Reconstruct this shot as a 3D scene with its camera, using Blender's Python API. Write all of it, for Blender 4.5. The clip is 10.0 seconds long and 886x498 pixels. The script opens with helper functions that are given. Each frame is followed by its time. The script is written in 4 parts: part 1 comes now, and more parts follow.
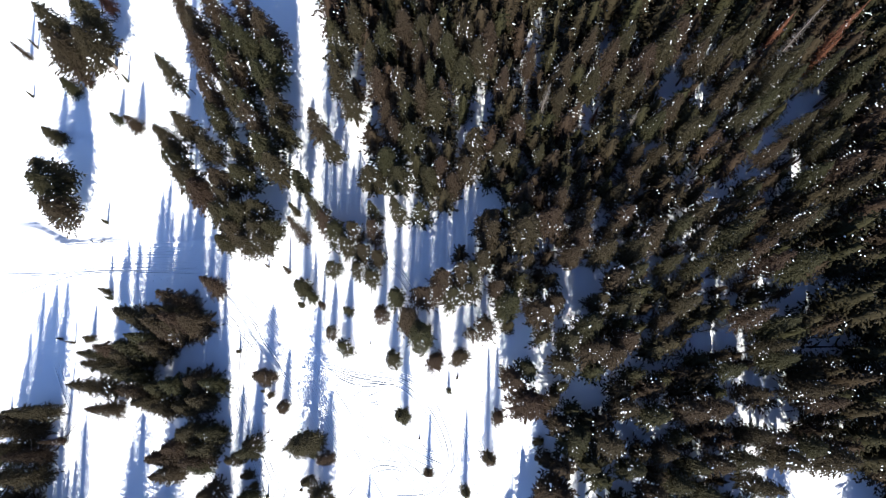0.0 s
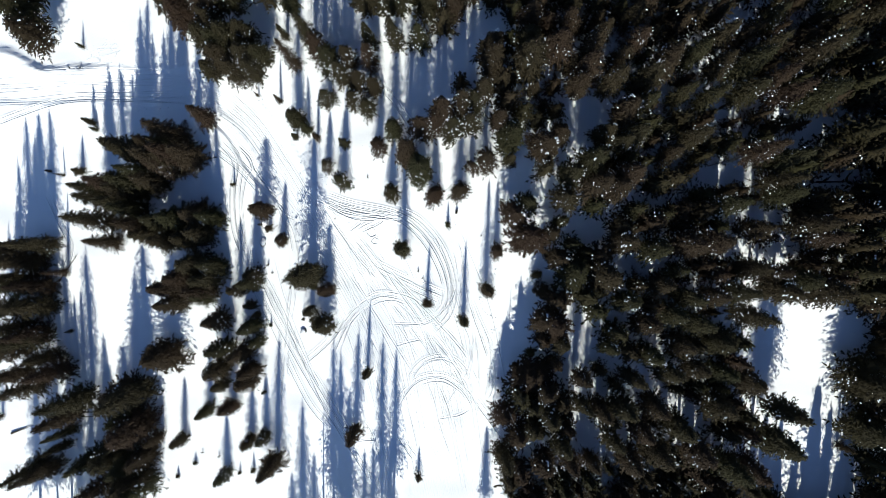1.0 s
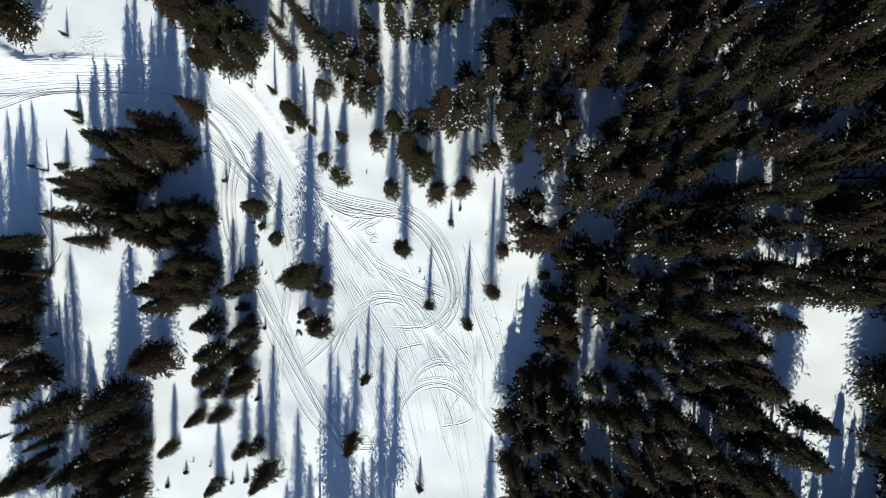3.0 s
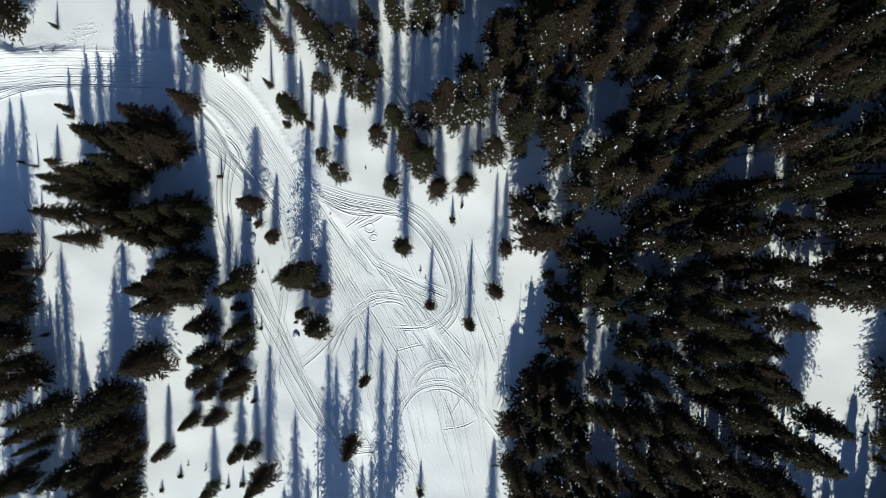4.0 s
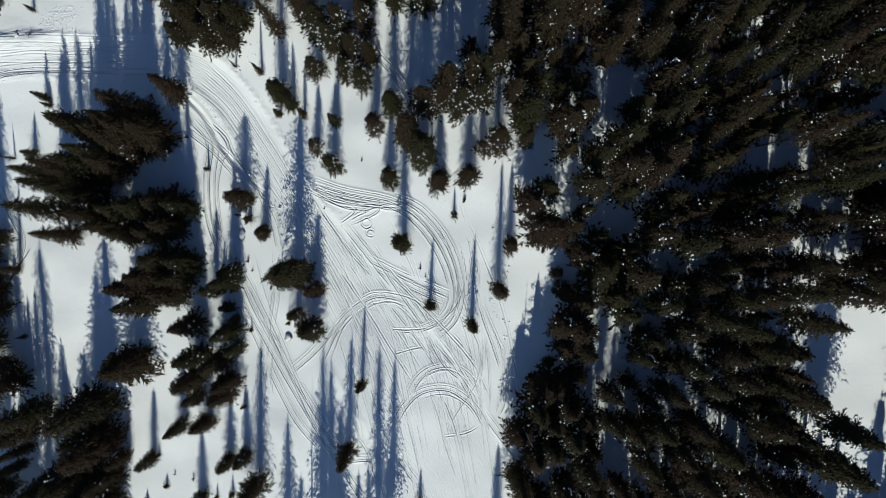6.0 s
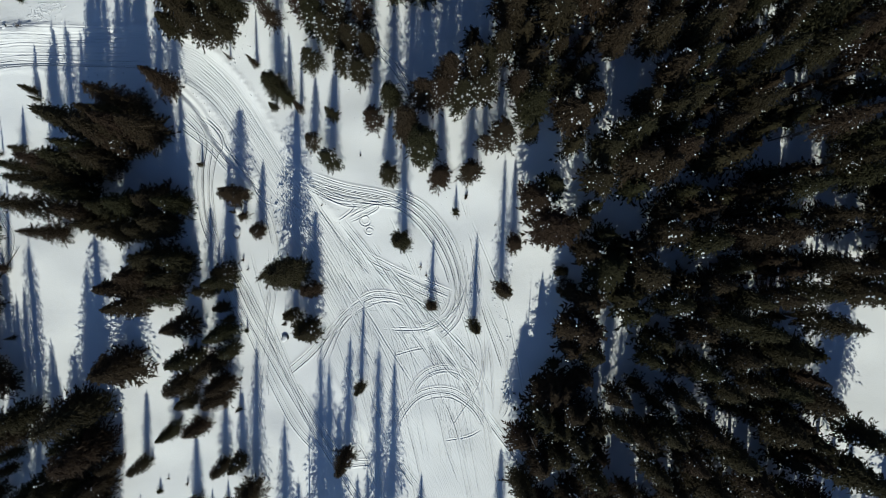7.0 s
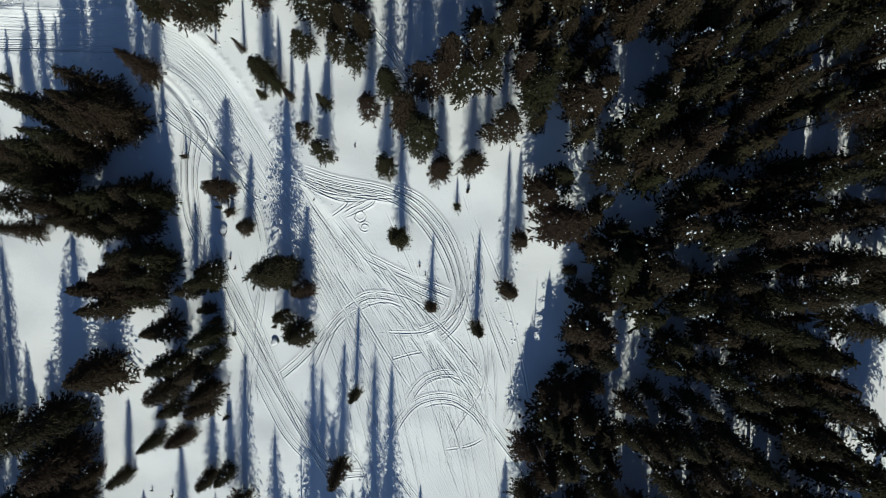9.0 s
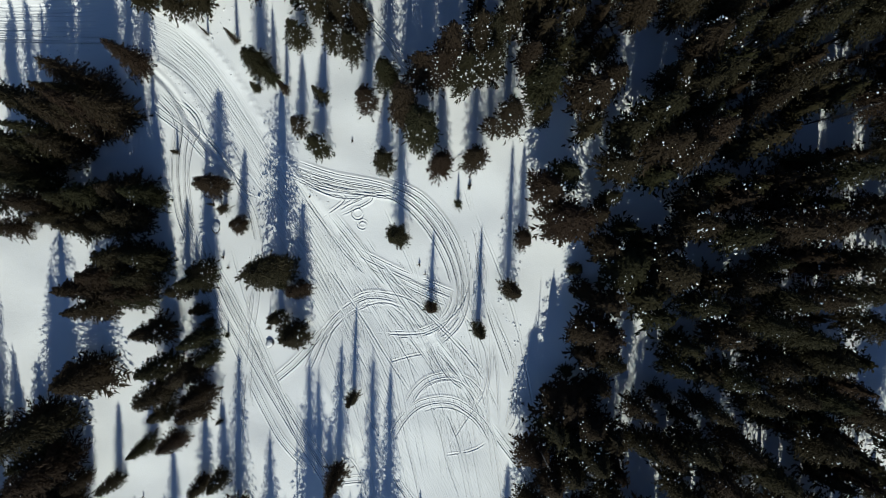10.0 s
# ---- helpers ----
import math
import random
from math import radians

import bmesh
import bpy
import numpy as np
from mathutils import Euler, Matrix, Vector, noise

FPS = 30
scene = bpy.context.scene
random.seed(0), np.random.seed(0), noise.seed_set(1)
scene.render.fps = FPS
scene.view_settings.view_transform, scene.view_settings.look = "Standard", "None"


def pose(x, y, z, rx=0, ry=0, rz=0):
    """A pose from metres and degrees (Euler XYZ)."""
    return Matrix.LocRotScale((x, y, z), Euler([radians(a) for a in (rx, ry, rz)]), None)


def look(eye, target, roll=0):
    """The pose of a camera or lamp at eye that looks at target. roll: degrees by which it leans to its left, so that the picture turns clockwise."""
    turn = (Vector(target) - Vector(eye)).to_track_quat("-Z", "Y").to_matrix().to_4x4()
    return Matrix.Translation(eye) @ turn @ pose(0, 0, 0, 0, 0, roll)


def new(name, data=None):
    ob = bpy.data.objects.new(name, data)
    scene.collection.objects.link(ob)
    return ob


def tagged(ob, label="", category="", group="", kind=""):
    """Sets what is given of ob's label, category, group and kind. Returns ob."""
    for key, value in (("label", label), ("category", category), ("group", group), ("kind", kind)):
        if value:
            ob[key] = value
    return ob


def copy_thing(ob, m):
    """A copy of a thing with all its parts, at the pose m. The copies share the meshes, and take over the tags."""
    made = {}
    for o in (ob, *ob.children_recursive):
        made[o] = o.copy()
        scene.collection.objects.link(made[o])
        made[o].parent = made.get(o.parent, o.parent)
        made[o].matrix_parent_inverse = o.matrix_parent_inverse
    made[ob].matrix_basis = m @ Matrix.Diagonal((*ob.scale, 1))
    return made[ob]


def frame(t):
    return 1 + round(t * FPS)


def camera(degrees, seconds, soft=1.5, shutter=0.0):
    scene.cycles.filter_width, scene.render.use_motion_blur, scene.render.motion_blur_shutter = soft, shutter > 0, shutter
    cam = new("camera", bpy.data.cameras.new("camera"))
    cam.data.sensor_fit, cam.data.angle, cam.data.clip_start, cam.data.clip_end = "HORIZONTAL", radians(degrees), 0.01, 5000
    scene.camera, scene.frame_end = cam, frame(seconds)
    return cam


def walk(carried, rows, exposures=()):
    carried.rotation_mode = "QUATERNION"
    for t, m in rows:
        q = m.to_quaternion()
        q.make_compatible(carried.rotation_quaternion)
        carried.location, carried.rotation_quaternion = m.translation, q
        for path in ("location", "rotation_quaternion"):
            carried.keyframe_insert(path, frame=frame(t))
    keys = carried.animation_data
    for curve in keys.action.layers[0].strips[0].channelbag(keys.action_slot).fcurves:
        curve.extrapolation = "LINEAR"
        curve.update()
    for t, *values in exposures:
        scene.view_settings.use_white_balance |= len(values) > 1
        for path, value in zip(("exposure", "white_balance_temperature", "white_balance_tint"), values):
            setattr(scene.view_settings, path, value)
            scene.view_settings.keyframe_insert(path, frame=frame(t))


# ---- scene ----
cam = camera(67.0, 10.0, 0.55)
ROWS = [
    (0.0, 0.0, -0.0, 117.5, 13.856, 0.298, -0.231),
    (0.1, 0.005, -0.161, 117.093, 10.979, 0.258, -0.208),
    (0.2, 0.008, -0.305, 116.695, 8.149, 0.226, -0.184),
    (0.3, 0.011, -0.434, 116.305, 5.419, 0.202, -0.16),
    (0.4, 0.012, -0.548, 115.923, 3.12, 0.186, -0.134),
    (0.5, 0.012, -0.645, 115.549, 1.554, 0.178, -0.109),
    (0.6, 0.011, -0.727, 115.184, 0.7, 0.176, -0.083),
    (0.7, 0.009, -0.792, 114.827, 0.47, 0.181, -0.058),
    (0.8, 0.005, -0.843, 114.479, 0.39, 0.19, -0.035),
    (1.0, -0.005, -0.895, 113.807, 0.341, 0.221, 0.002),
    (1.5, -0.123, -0.848, 112.398, 0.331, 0.219, 0.025),
    (2.0, -0.244, -0.805, 110.985, 0.323, 0.199, 0.045),
    (2.5, -0.38, -0.776, 109.564, 0.303, 0.198, 0.053),
    (4.0, -0.795, -0.934, 105.124, 0.172, 0.16, 0.046),
    (4.5, -0.901, -0.978, 103.565, 0.166, 0.155, 0.053),
    (5.0, -0.984, -1.029, 102.002, 0.143, 0.124, 0.056),
    (5.5, -1.052, -1.091, 100.449, 0.096, 0.083, 0.04),
    (7.0, -1.333, -1.318, 95.893, -0.039, 0.061, -0.015),
    (7.5, -1.426, -1.322, 94.366, -0.069, -0.001, -0.031),
    (8.0, -1.521, -1.322, 92.855, -0.111, -0.089, -0.043),
    (8.5, -1.64, -1.335, 91.353, -0.17, -0.132, -0.049),
    (9.0, -1.77, -1.365, 89.846, -0.224, -0.187, -0.077),
    (9.5, -1.908, -1.411, 88.331, -0.282, -0.245, -0.094),
    (10.0, -2.042, -1.454, 86.808, -0.306, -0.328, -0.102),
]
EXPOSURES = [(0.0, 1.7, 6500, 11), (0.5, 1.2, 6500, 7), (1.0, 0.82, 6550, 4), (1.5, 0.73, 6550, 3), (2.5, 0.56, 6600, 2), (4.0, 0.2, 6600, 1), (5.5, 0.02, 6600, 1), (7.5, -0.04, 6600, 0), (10.0, -0.04, 6600, 0)]
walk(cam, [(t, pose(x, y, z, rx, ry, rz)) for t, x, y, z, rx, ry, rz in ROWS], EXPOSURES)

# ---- world and sun ----
SUN_EL, SHADOW_LEAN = radians(28.0), 0.03      # shadows fall towards +y, leaning a little to +x
world = bpy.data.worlds.new("sky")
scene.world = world
world.use_nodes = True
sky = world.node_tree.nodes.new("ShaderNodeTexSky")
sky.sky_type, sky.sun_disc, sky.sun_elevation, sky.sun_rotation = "NISHITA", False, SUN_EL, math.pi + SHADOW_LEAN
sky.altitude, sky.air_density, sky.dust_density, sky.ozone_density = 2500, 1.0, 0.0, 3.0
background = world.node_tree.nodes["Background"]
background.inputs["Strength"].default_value = 0.081
deep_blue = world.node_tree.nodes.new("ShaderNodeHueSaturation")
deep_blue.inputs["Hue"].default_value, deep_blue.inputs["Saturation"].default_value = 0.509, 1.06
world.node_tree.links.new(sky.outputs[0], deep_blue.inputs["Color"])
world.node_tree.links.new(deep_blue.outputs[0], background.inputs["Color"])
sun = new("sun", bpy.data.lights.new("sun", "SUN"))
sun.data.energy, sun.data.angle, sun.data.color = 3.75, radians(0.55), (1.0, 0.985, 0.94)
sun.matrix_world = look((0, 0, 60), (60 * SHADOW_LEAN / math.tan(SUN_EL), 60 / math.tan(SUN_EL), 0))


# ---- materials ----
LAYERS = 7  # tracks that cross each other lie in different layers


def material(name, rough=0.8, spec=0.25):
    m = bpy.data.materials.new(name)
    m.use_nodes = True
    b = m.node_tree.nodes["Principled BSDF"]
    b.inputs["Roughness"].default_value, b.inputs["Specular IOR Level"].default_value = rough, spec
    return m, m.node_tree, b


def node(tree, kind, **values):
    n = tree.nodes.new(kind)
    for k, v in values.items():
        n.inputs[k.replace("_", " ")].default_value = v
    return n


def noise_node(tree, scale, detail=4.0, rough=0.55):
    coords = tree.nodes.new("ShaderNodeTexCoord")
    n = node(tree, "ShaderNodeTexNoise", Scale=scale, Detail=detail, Roughness=rough)
    tree.links.new(coords.outputs["Object"], n.inputs["Vector"])
    return n


def ramp(tree, source, stops):
    r = tree.nodes.new("ShaderNodeValToRGB")
    el = r.color_ramp.elements
    while len(el) < len(stops):
        el.new(0.5)
    for e, (p, c) in zip(el, stops):
        e.position, e.color = p, (*c, 1)
    tree.links.new(source, r.inputs[0])
    return r


def snow_material():
    m, tr, b = material("snow", 0.75, 0.15)
    big, small, grain = noise_node(tr, 0.06, 3), noise_node(tr, 0.9, 5), noise_node(tr, 6.0, 3)
    tone = ramp(tr, big.outputs["Fac"], [(0.3, (0.80, 0.81, 0.82)), (0.7, (0.86, 0.865, 0.86))])
    tr.links.new(tone.outputs[0], b.inputs["Base Color"])

    def streaks(side, along, mask, close, stretch):
        """Ragged lines that run along a path."""
        u, v, m_ = (tr.nodes.new("ShaderNodeAttribute") for _ in range(3))
        u.attribute_name, v.attribute_name, m_.attribute_name = side, along, mask
        place = tr.nodes.new("ShaderNodeCombineXYZ")
        for source, gain, slot in ((u, close, 0), (v, stretch, 1)):
            times = tr.nodes.new("ShaderNodeMath")
            times.operation = "MULTIPLY"
            times.inputs[1].default_value = gain
            tr.links.new(source.outputs["Fac"], times.inputs[0])
            tr.links.new(times.outputs[0], place.inputs[slot])
        lines = node(tr, "ShaderNodeTexNoise", Scale=1.0, Detail=2.0, Roughness=0.5)
        tr.links.new(place.outputs[0], lines.inputs["Vector"])
        out = tr.nodes.new("ShaderNodeMath")
        out.operation = "MULTIPLY"
        tr.links.new(lines.outputs["Fac"], out.inputs[0])
        tr.links.new(m_.outputs["Fac"], out.inputs[1])
        return out.outputs[0]

    def sums(kind, a, c):
        n = tr.nodes.new("ShaderNodeMath")
        n.operation = kind
        for k, source in enumerate((a, c)):
            if isinstance(source, (int, float)):
                n.inputs[k].default_value = source
            else:
                tr.links.new(source, n.inputs[k])
        return n.outputs[0]

    def attribute(name):
        n = tr.nodes.new("ShaderNodeAttribute")
        n.attribute_name = name
        return n.outputs["Fac"]

    def profile(source, stops):
        """A height over the distance from a line's middle, between -1.2 and 1.2 m."""
        c = tr.nodes.new("ShaderNodeMapRange")
        c.inputs["From Min"].default_value, c.inputs["From Max"].default_value = -1.2, 1.2
        tr.links.new(source, c.inputs["Value"])
        both = [(0.5 - x / 2.4, (h,) * 3) for x, h in reversed(stops)] + [(0.5 + x / 2.4, (h,) * 3) for x, h in stops if x > 0]
        return ramp(tr, c.outputs["Result"], both).outputs[0]

    # one line: a groove between two thrown-up edges; a sledge: two skis and a churned belt between them
    ruts = None
    for k in range(LAYERS):
        u, far, single, sledge = (attribute("%s_%d" % (name, k)) for name in ("rut", "rut_along", "line_mask", "sledge_mask"))
        wobble = node(tr, "ShaderNodeTexNoise", Scale=1.6, Detail=2.0, Roughness=0.6)
        place = tr.nodes.new("ShaderNodeCombineXYZ")
        tr.links.new(far, place.inputs[0])
        tr.links.new(sums("MULTIPLY", u, 2.0), place.inputs[1])
        tr.links.new(place.outputs[0], wobble.inputs["Vector"])
        shifted = sums("ADD", u, sums("MULTIPLY", sums("SUBTRACT", wobble.outputs["Fac"], 0.5), 0.16))
        line = profile(shifted, [(0.0, 0.12), (0.05, 0.14), (0.13, 0.62), (0.2, 0.72), (0.36, 0.5), (1.2, 0.5)])
        skis = profile(shifted, [(0.0, 0.42), (0.17, 0.38), (0.22, 0.55), (0.32, 0.6), (0.40, 0.08), (0.46, 0.1), (0.56, 0.74), (0.66, 0.7), (0.85, 0.5), (1.2, 0.5)])
        ladder = tr.nodes.new("ShaderNodeTexWave")
        ladder.inputs["Scale"].default_value, ladder.inputs["Distortion"].default_value = 1.1, 2.5
        tr.links.new(place.outputs[0], ladder.inputs["Vector"])
        belt = sums("MULTIPLY", profile(u, [(0.0, 1.0), (0.2, 1.0), (0.26, 0.0), (1.2, 0.0)]), sums("MULTIPLY", ladder.outputs["Fac"], 0.025))
        worn = sums("ADD", 0.45, wobble.outputs["Fac"])
        height = sums("ADD", sums("MULTIPLY", sums("SUBTRACT", line, 0.5), single), sums("MULTIPLY", sums("ADD", sums("SUBTRACT", skis, 0.5), belt), sledge))
        height = sums("MULTIPLY", height, worn)
        ruts = height if ruts is None else sums("ADD", ruts, height)

    groomed = streaks("across", "along", "packed", 5.2, 0.5)
    last = None
    for source, dist, strength in ((small.outputs["Fac"], 0.10, 0.35), (grain.outputs["Fac"], 0.03, 0.6), (groomed, 0.10, 0.8), (ruts, 0.30, 1.0)):
        bump = node(tr, "ShaderNodeBump", Strength=strength, Distance=dist)
        tr.links.new(source, bump.inputs["Height"])
        if last:
            tr.links.new(last.outputs[0], bump.inputs["Normal"])
        last = bump
    tr.links.new(last.outputs[0], b.inputs["Normal"])
    return m


def needle_material(name, dark, light, other=None, rough=0.75):
    """Needles that differ a little from twig to twig, and from tree to tree between two tones."""
    m, tr, b = material(name, rough, 0.2)
    n = node(tr, "ShaderNodeTexNoise", Scale=7.0, Detail=4.0, Roughness=0.7)
    tr.links.new(tr.nodes.new("ShaderNodeNewGeometry").outputs["Position"], n.inputs["Vector"])
    tones = [ramp(tr, n.outputs["Fac"], [(0.3, dark), (0.62, light), (0.8, tuple(1.25 * c for c in light))])]
    if other:
        tones.append(ramp(tr, n.outputs["Fac"], [(0.3, tuple(0.62 * c for c in other)), (0.62, other), (0.8, tuple(1.25 * c for c in other))]))
        info, tint = tr.nodes.new("ShaderNodeObjectInfo"), tr.nodes.new("ShaderNodeAttribute")
        tint.attribute_name = "tint"
        which, mix = tr.nodes.new("ShaderNodeMath"), tr.nodes.new("ShaderNodeMix")
        which.operation, mix.data_type = "ADD", "RGBA"
        tr.links.new(info.outputs["Random"], which.inputs[0])
        tr.links.new(tint.outputs["Fac"], which.inputs[1])
        wrap = tr.nodes.new("ShaderNodeMath")
        wrap.operation = "FRACT"
        tr.links.new(which.outputs[0], wrap.inputs[0])
        tr.links.new(wrap.outputs[0], mix.inputs[0])
        tr.links.new(tones[0].outputs[0], mix.inputs[6])
        tr.links.new(tones[1].outputs[0], mix.inputs[7])
        colour = mix.outputs[2]
    else:
        colour = tones[0].outputs[0]
    tr.links.new(colour, b.inputs["Base Color"])
    through_light, both = tr.nodes.new("ShaderNodeBsdfTranslucent"), tr.nodes.new("ShaderNodeMixShader")
    both.inputs[0].default_value = 0.4    # needles let some light through
    tr.links.new(colour, through_light.inputs["Color"])
    tr.links.new(b.outputs[0], both.inputs[1])
    tr.links.new(through_light.outputs[0], both.inputs[2])
    tr.links.new(both.outputs[0], tr.nodes["Material Output"].inputs["Surface"])
    return m


def plain_material(name, a, b_, scale, rough=0.85, bump_by=0.02):
    m, tr, b = material(name, rough, 0.2)
    n = noise_node(tr, scale, 6)
    tone = ramp(tr, n.outputs["Fac"], [(0.3, a), (0.7, b_)])
    tr.links.new(tone.outputs[0], b.inputs["Base Color"])
    bump = node(tr, "ShaderNodeBump", Strength=0.6, Distance=bump_by)
    tr.links.new(n.outputs["Fac"], bump.inputs["Height"])
    tr.links.new(bump.outputs[0], b.inputs["Normal"])
    return m


SNOW = snow_material()
CLUMP = plain_material("branch_snow", (0.78, 0.79, 0.8), (0.86, 0.86, 0.86), 8.0)
NEEDLES = needle_material("fir_needles", (0.030, 0.0190, 0.0125), (0.050, 0.0318, 0.0195), (0.037, 0.0360, 0.0150))
RUST = needle_material("rust_needles", (0.085, 0.04, 0.024), (0.19, 0.078, 0.042))
GREY = needle_material("grey_twigs", (0.13, 0.115, 0.10), (0.25, 0.22, 0.195))
BARK = plain_material("bark", (0.045, 0.034, 0.026), (0.11, 0.085, 0.065), 9.0)
DEADWOOD = plain_material("dead_wood", (0.13, 0.115, 0.10), (0.24, 0.215, 0.19), 9.0)
ROCK = plain_material("rock", (0.07, 0.068, 0.065), (0.19, 0.18, 0.17), 3.0)


# ---- mesh helpers ----
def mesh_of(name, verts, faces, mat, smooth=False):
    me = bpy.data.meshes.new(name)
    me.from_pydata([tuple(v) for v in verts], [], faces)
    me.materials.append(mat)
    if smooth:
        me.polygons.foreach_set("use_smooth", [True] * len(me.polygons))
    me.update()
    return me


def part(name, me, parent, label=""):
    ob = new(name, me)
    ob.parent = parent
    return tagged(ob, label)


def curve_through(points, step=0.4):
    """A smooth line through the points."""
    p = np.array(points, float)
    p = np.vstack([2 * p[0] - p[1], p, 2 * p[-1] - p[-2]])
    out = []
    for a, b, c, d in zip(p, p[1:], p[2:], p[3:]):
        for s in np.linspace(0, 1, max(2, int(np.linalg.norm(c - b) / step)), endpoint=False):
            out.append(0.5 * (2 * b + (c - a) * s + (2 * a - 5 * b + 4 * c - d) * s * s + (3 * b - a - 3 * c + d) * s ** 3))
    out.append(p[-2])
    return np.array(out)


# ---- ground ----
SLOPE_X, SLOPE_Y = 0.10, 0.15
ROAD = [(-92, 29), (-72, 28.0), (-62, 28.1), (-53, 27.4), (-44, 27.5), (-37.3, 25.4), (-32.6, 21), (-28.6, 15), (-24.7, 8.5), (-19.9, 0.4), (-15.1, -8), (-10.2, -16.4), (-5.2, -25), (-0.5, -34), (2, -44), (3, -70)]
TRACKS = []  # points, half width, depth
TRACKS += [
    ([(-20.6, 9.2), (-15.9, 7.6), (-8.7, 6.0), (-4.4, 3.4), (-0.9, -1.4), (0.8, -7.0), (-0.1, -11.0), (-3.3, -14.1), (-6.6, -14.8)], 0.38, 0.16),
    ([(-21.2, 8.6), (-15.9, 6.9), (-8.7, 5.3), (-4.8, 2.6), (-1.7, -1.9), (0.0, -7.0), (-0.9, -10.6), (-4.1, -12.9), (-9.0, -13.4)], 0.36, 0.14),
    ([(-8.7, 6.9), (-4.2, 4.6), (-0.4, -0.2), (1.4, -6.2), (0.6, -11.2), (-2.6, -14.8)], 0.3, 0.12),
    ([(-19.1, 7.3), (-14.3, 6.1), (-8.0, 5.0)], 0.32, 0.14),
    ([(-20.3, 7.9), (-15.9, 5.5), (-11.1, 4.9), (-15.2, 2.9)], 0.3, 0.13),
    ([(-20.3, -18.7), (-17.2, -12.4), (-13.8, -9.1), (-10.9, -8.0), (-6.9, -9.0), (-3.7, -13.1), (-0.9, -18.4), (3.1, -21.7)], 0.3, 0.12),
]
TRACKS += [
    ([(-18.6, -17.9), (-16.4, -12.8), (-13.0, -9.9), (-9.7, -9.1), (-6.5, -11.1), (-4.1, -15.1)], 0.24, 0.1),
    ([(-12.9, -2.2), (-8.1, -4.6), (-3.3, -6.6), (-0.1, -7.9)], 0.42, 0.2),
    ([(-12.5, -3.2), (-6.5, -6.4), (-0.9, -9.0)], 0.34, 0.14),
    ([(-12.0, -0.6), (-7.3, -7.8), (-2.5, -14.3), (2.3, -20.8), (4.4, -25.8)], 0.3, 0.12),
]
TRACKS += [
    ([(-16.0, 2.6), (-9.7, -5.4), (-4.9, -11.0), (-0.1, -17.6), (3.4, -24)], 0.34, 0.14),
    ([(-16.8, 1.8), (-11.3, -6.2), (-5.7, -13.5), (-1.5, -19.5)], 0.3, 0.11),
    ([(-35.0, 0.2), (-32.1, -8.0), (-28.6, -15.5), (-25.0, -22.2), (-21.4, -28.2), (-16.9, -36.0), (-12.8, -43.1)], 0.36, 0.13),
    ([(-34.1, 0.2), (-31.1, -8.0), (-27.7, -15.0), (-24.1, -21.6), (-20.5, -27.6), (-16.0, -35.2)], 0.3, 0.11),
    ([(-34.1, -6.3), (-30.7, -13.8), (-27.9, -20.6), (-24.5, -27.5), (-20.2, -32.7)], 0.3, 0.1),
    ([(-28.8, 7.4), (-26.6, 1.8), (-26.2, -3.8), (-27.6, -11.3), (-26.6, -18.8)], 0.3, 0.09),
    ([(3.0, 1.7), (3.4, -4.6), (5.0, -11.0), (6.7, -15.8), (7.8, -19.9), (7.6, -24.9), (6.0, -27.5)], 0.28, 0.1),
]
TRACKS += [
    ([(1.8, 5.6), (2.6, 0.1), (3.8, -7.8), (5.5, -17.5), (6.0, -25.8)], 0.22, 0.09),
    ([(4.8, -25.8), (7.2, -29.1), (11.0, -34.2), (13.1, -37.6)], 0.4, 0.2),
    ([(-25.0, -20.1), (-21.0, -16.6), (-17.2, -12.0)], 0.5, 0.2),
    ([(-41.5, 23.1), (-37.2, 19.1), (-34.6, 14.5), (-31.9, 10.9), (-28.0, 7.0)], 0.34, 0.5),
    ([(-38.9, 18.4), (-36.3, 14.9), (-37.0, 9.8), (-37.0, 3.5), (-35.1, -2.2)], 0.4, 0.14),
    ([(-38.0, 18.9), (-35.4, 14.9), (-36.1, 9.8), (-36.2, 3.5), (-34.3, -2.2)], 0.3, 0.12),
    ([(-39.5, 16.8), (-35.5, 13.6), (-32.5, 10.2)], 0.3, 0.14),
    ([(-12.2, 30.3), (-11.1, 27.4), (-8.5, 24.4), (-5.5, 20)], 0.35, 0.14),
    ([(-71.4, 9.6), (-68.8, 3.8), (-67.6, -0.2), (-70, -6)], 0.4, 0.16),
]
TRACKS += [
    ([(-80, 22.3), (-70, 25.2), (-60, 26.0), (-44, 25.2)], 0.4, 0.14),
    ([(-12.7 + 0.75 * math.cos(0.7 * k), 2.8 + 0.75 * math.sin(0.7 * k)) for k in range(10)], 0.15, 0.12),
    ([(-12.1 + 0.6 * math.cos(0.7 * k), 1.3 + 0.5 * math.sin(0.7 * k)) for k in range(9)], 0.15, 0.12),
    ([(-78.7, 55.7), (-74.0, 53.8), (-67.7, 51.3), (-63.7, 48.6), (-60.2, 46.3), (-56.8, 43.4)], 0.4, 0.5),
    ([(-29.8, 64.0), (-26.6, 64.2), (-24.3, 63.3)], 0.3, 0.4),
    ([(2.2, 1.1), (3.9, -4.1), (4.2, -7.8), (5.6, -11.5), (7.5, -16.1), (7.7, -19.9), (7.2, -24.7), (6.2, -28.7)], 0.2, 0.1),
]
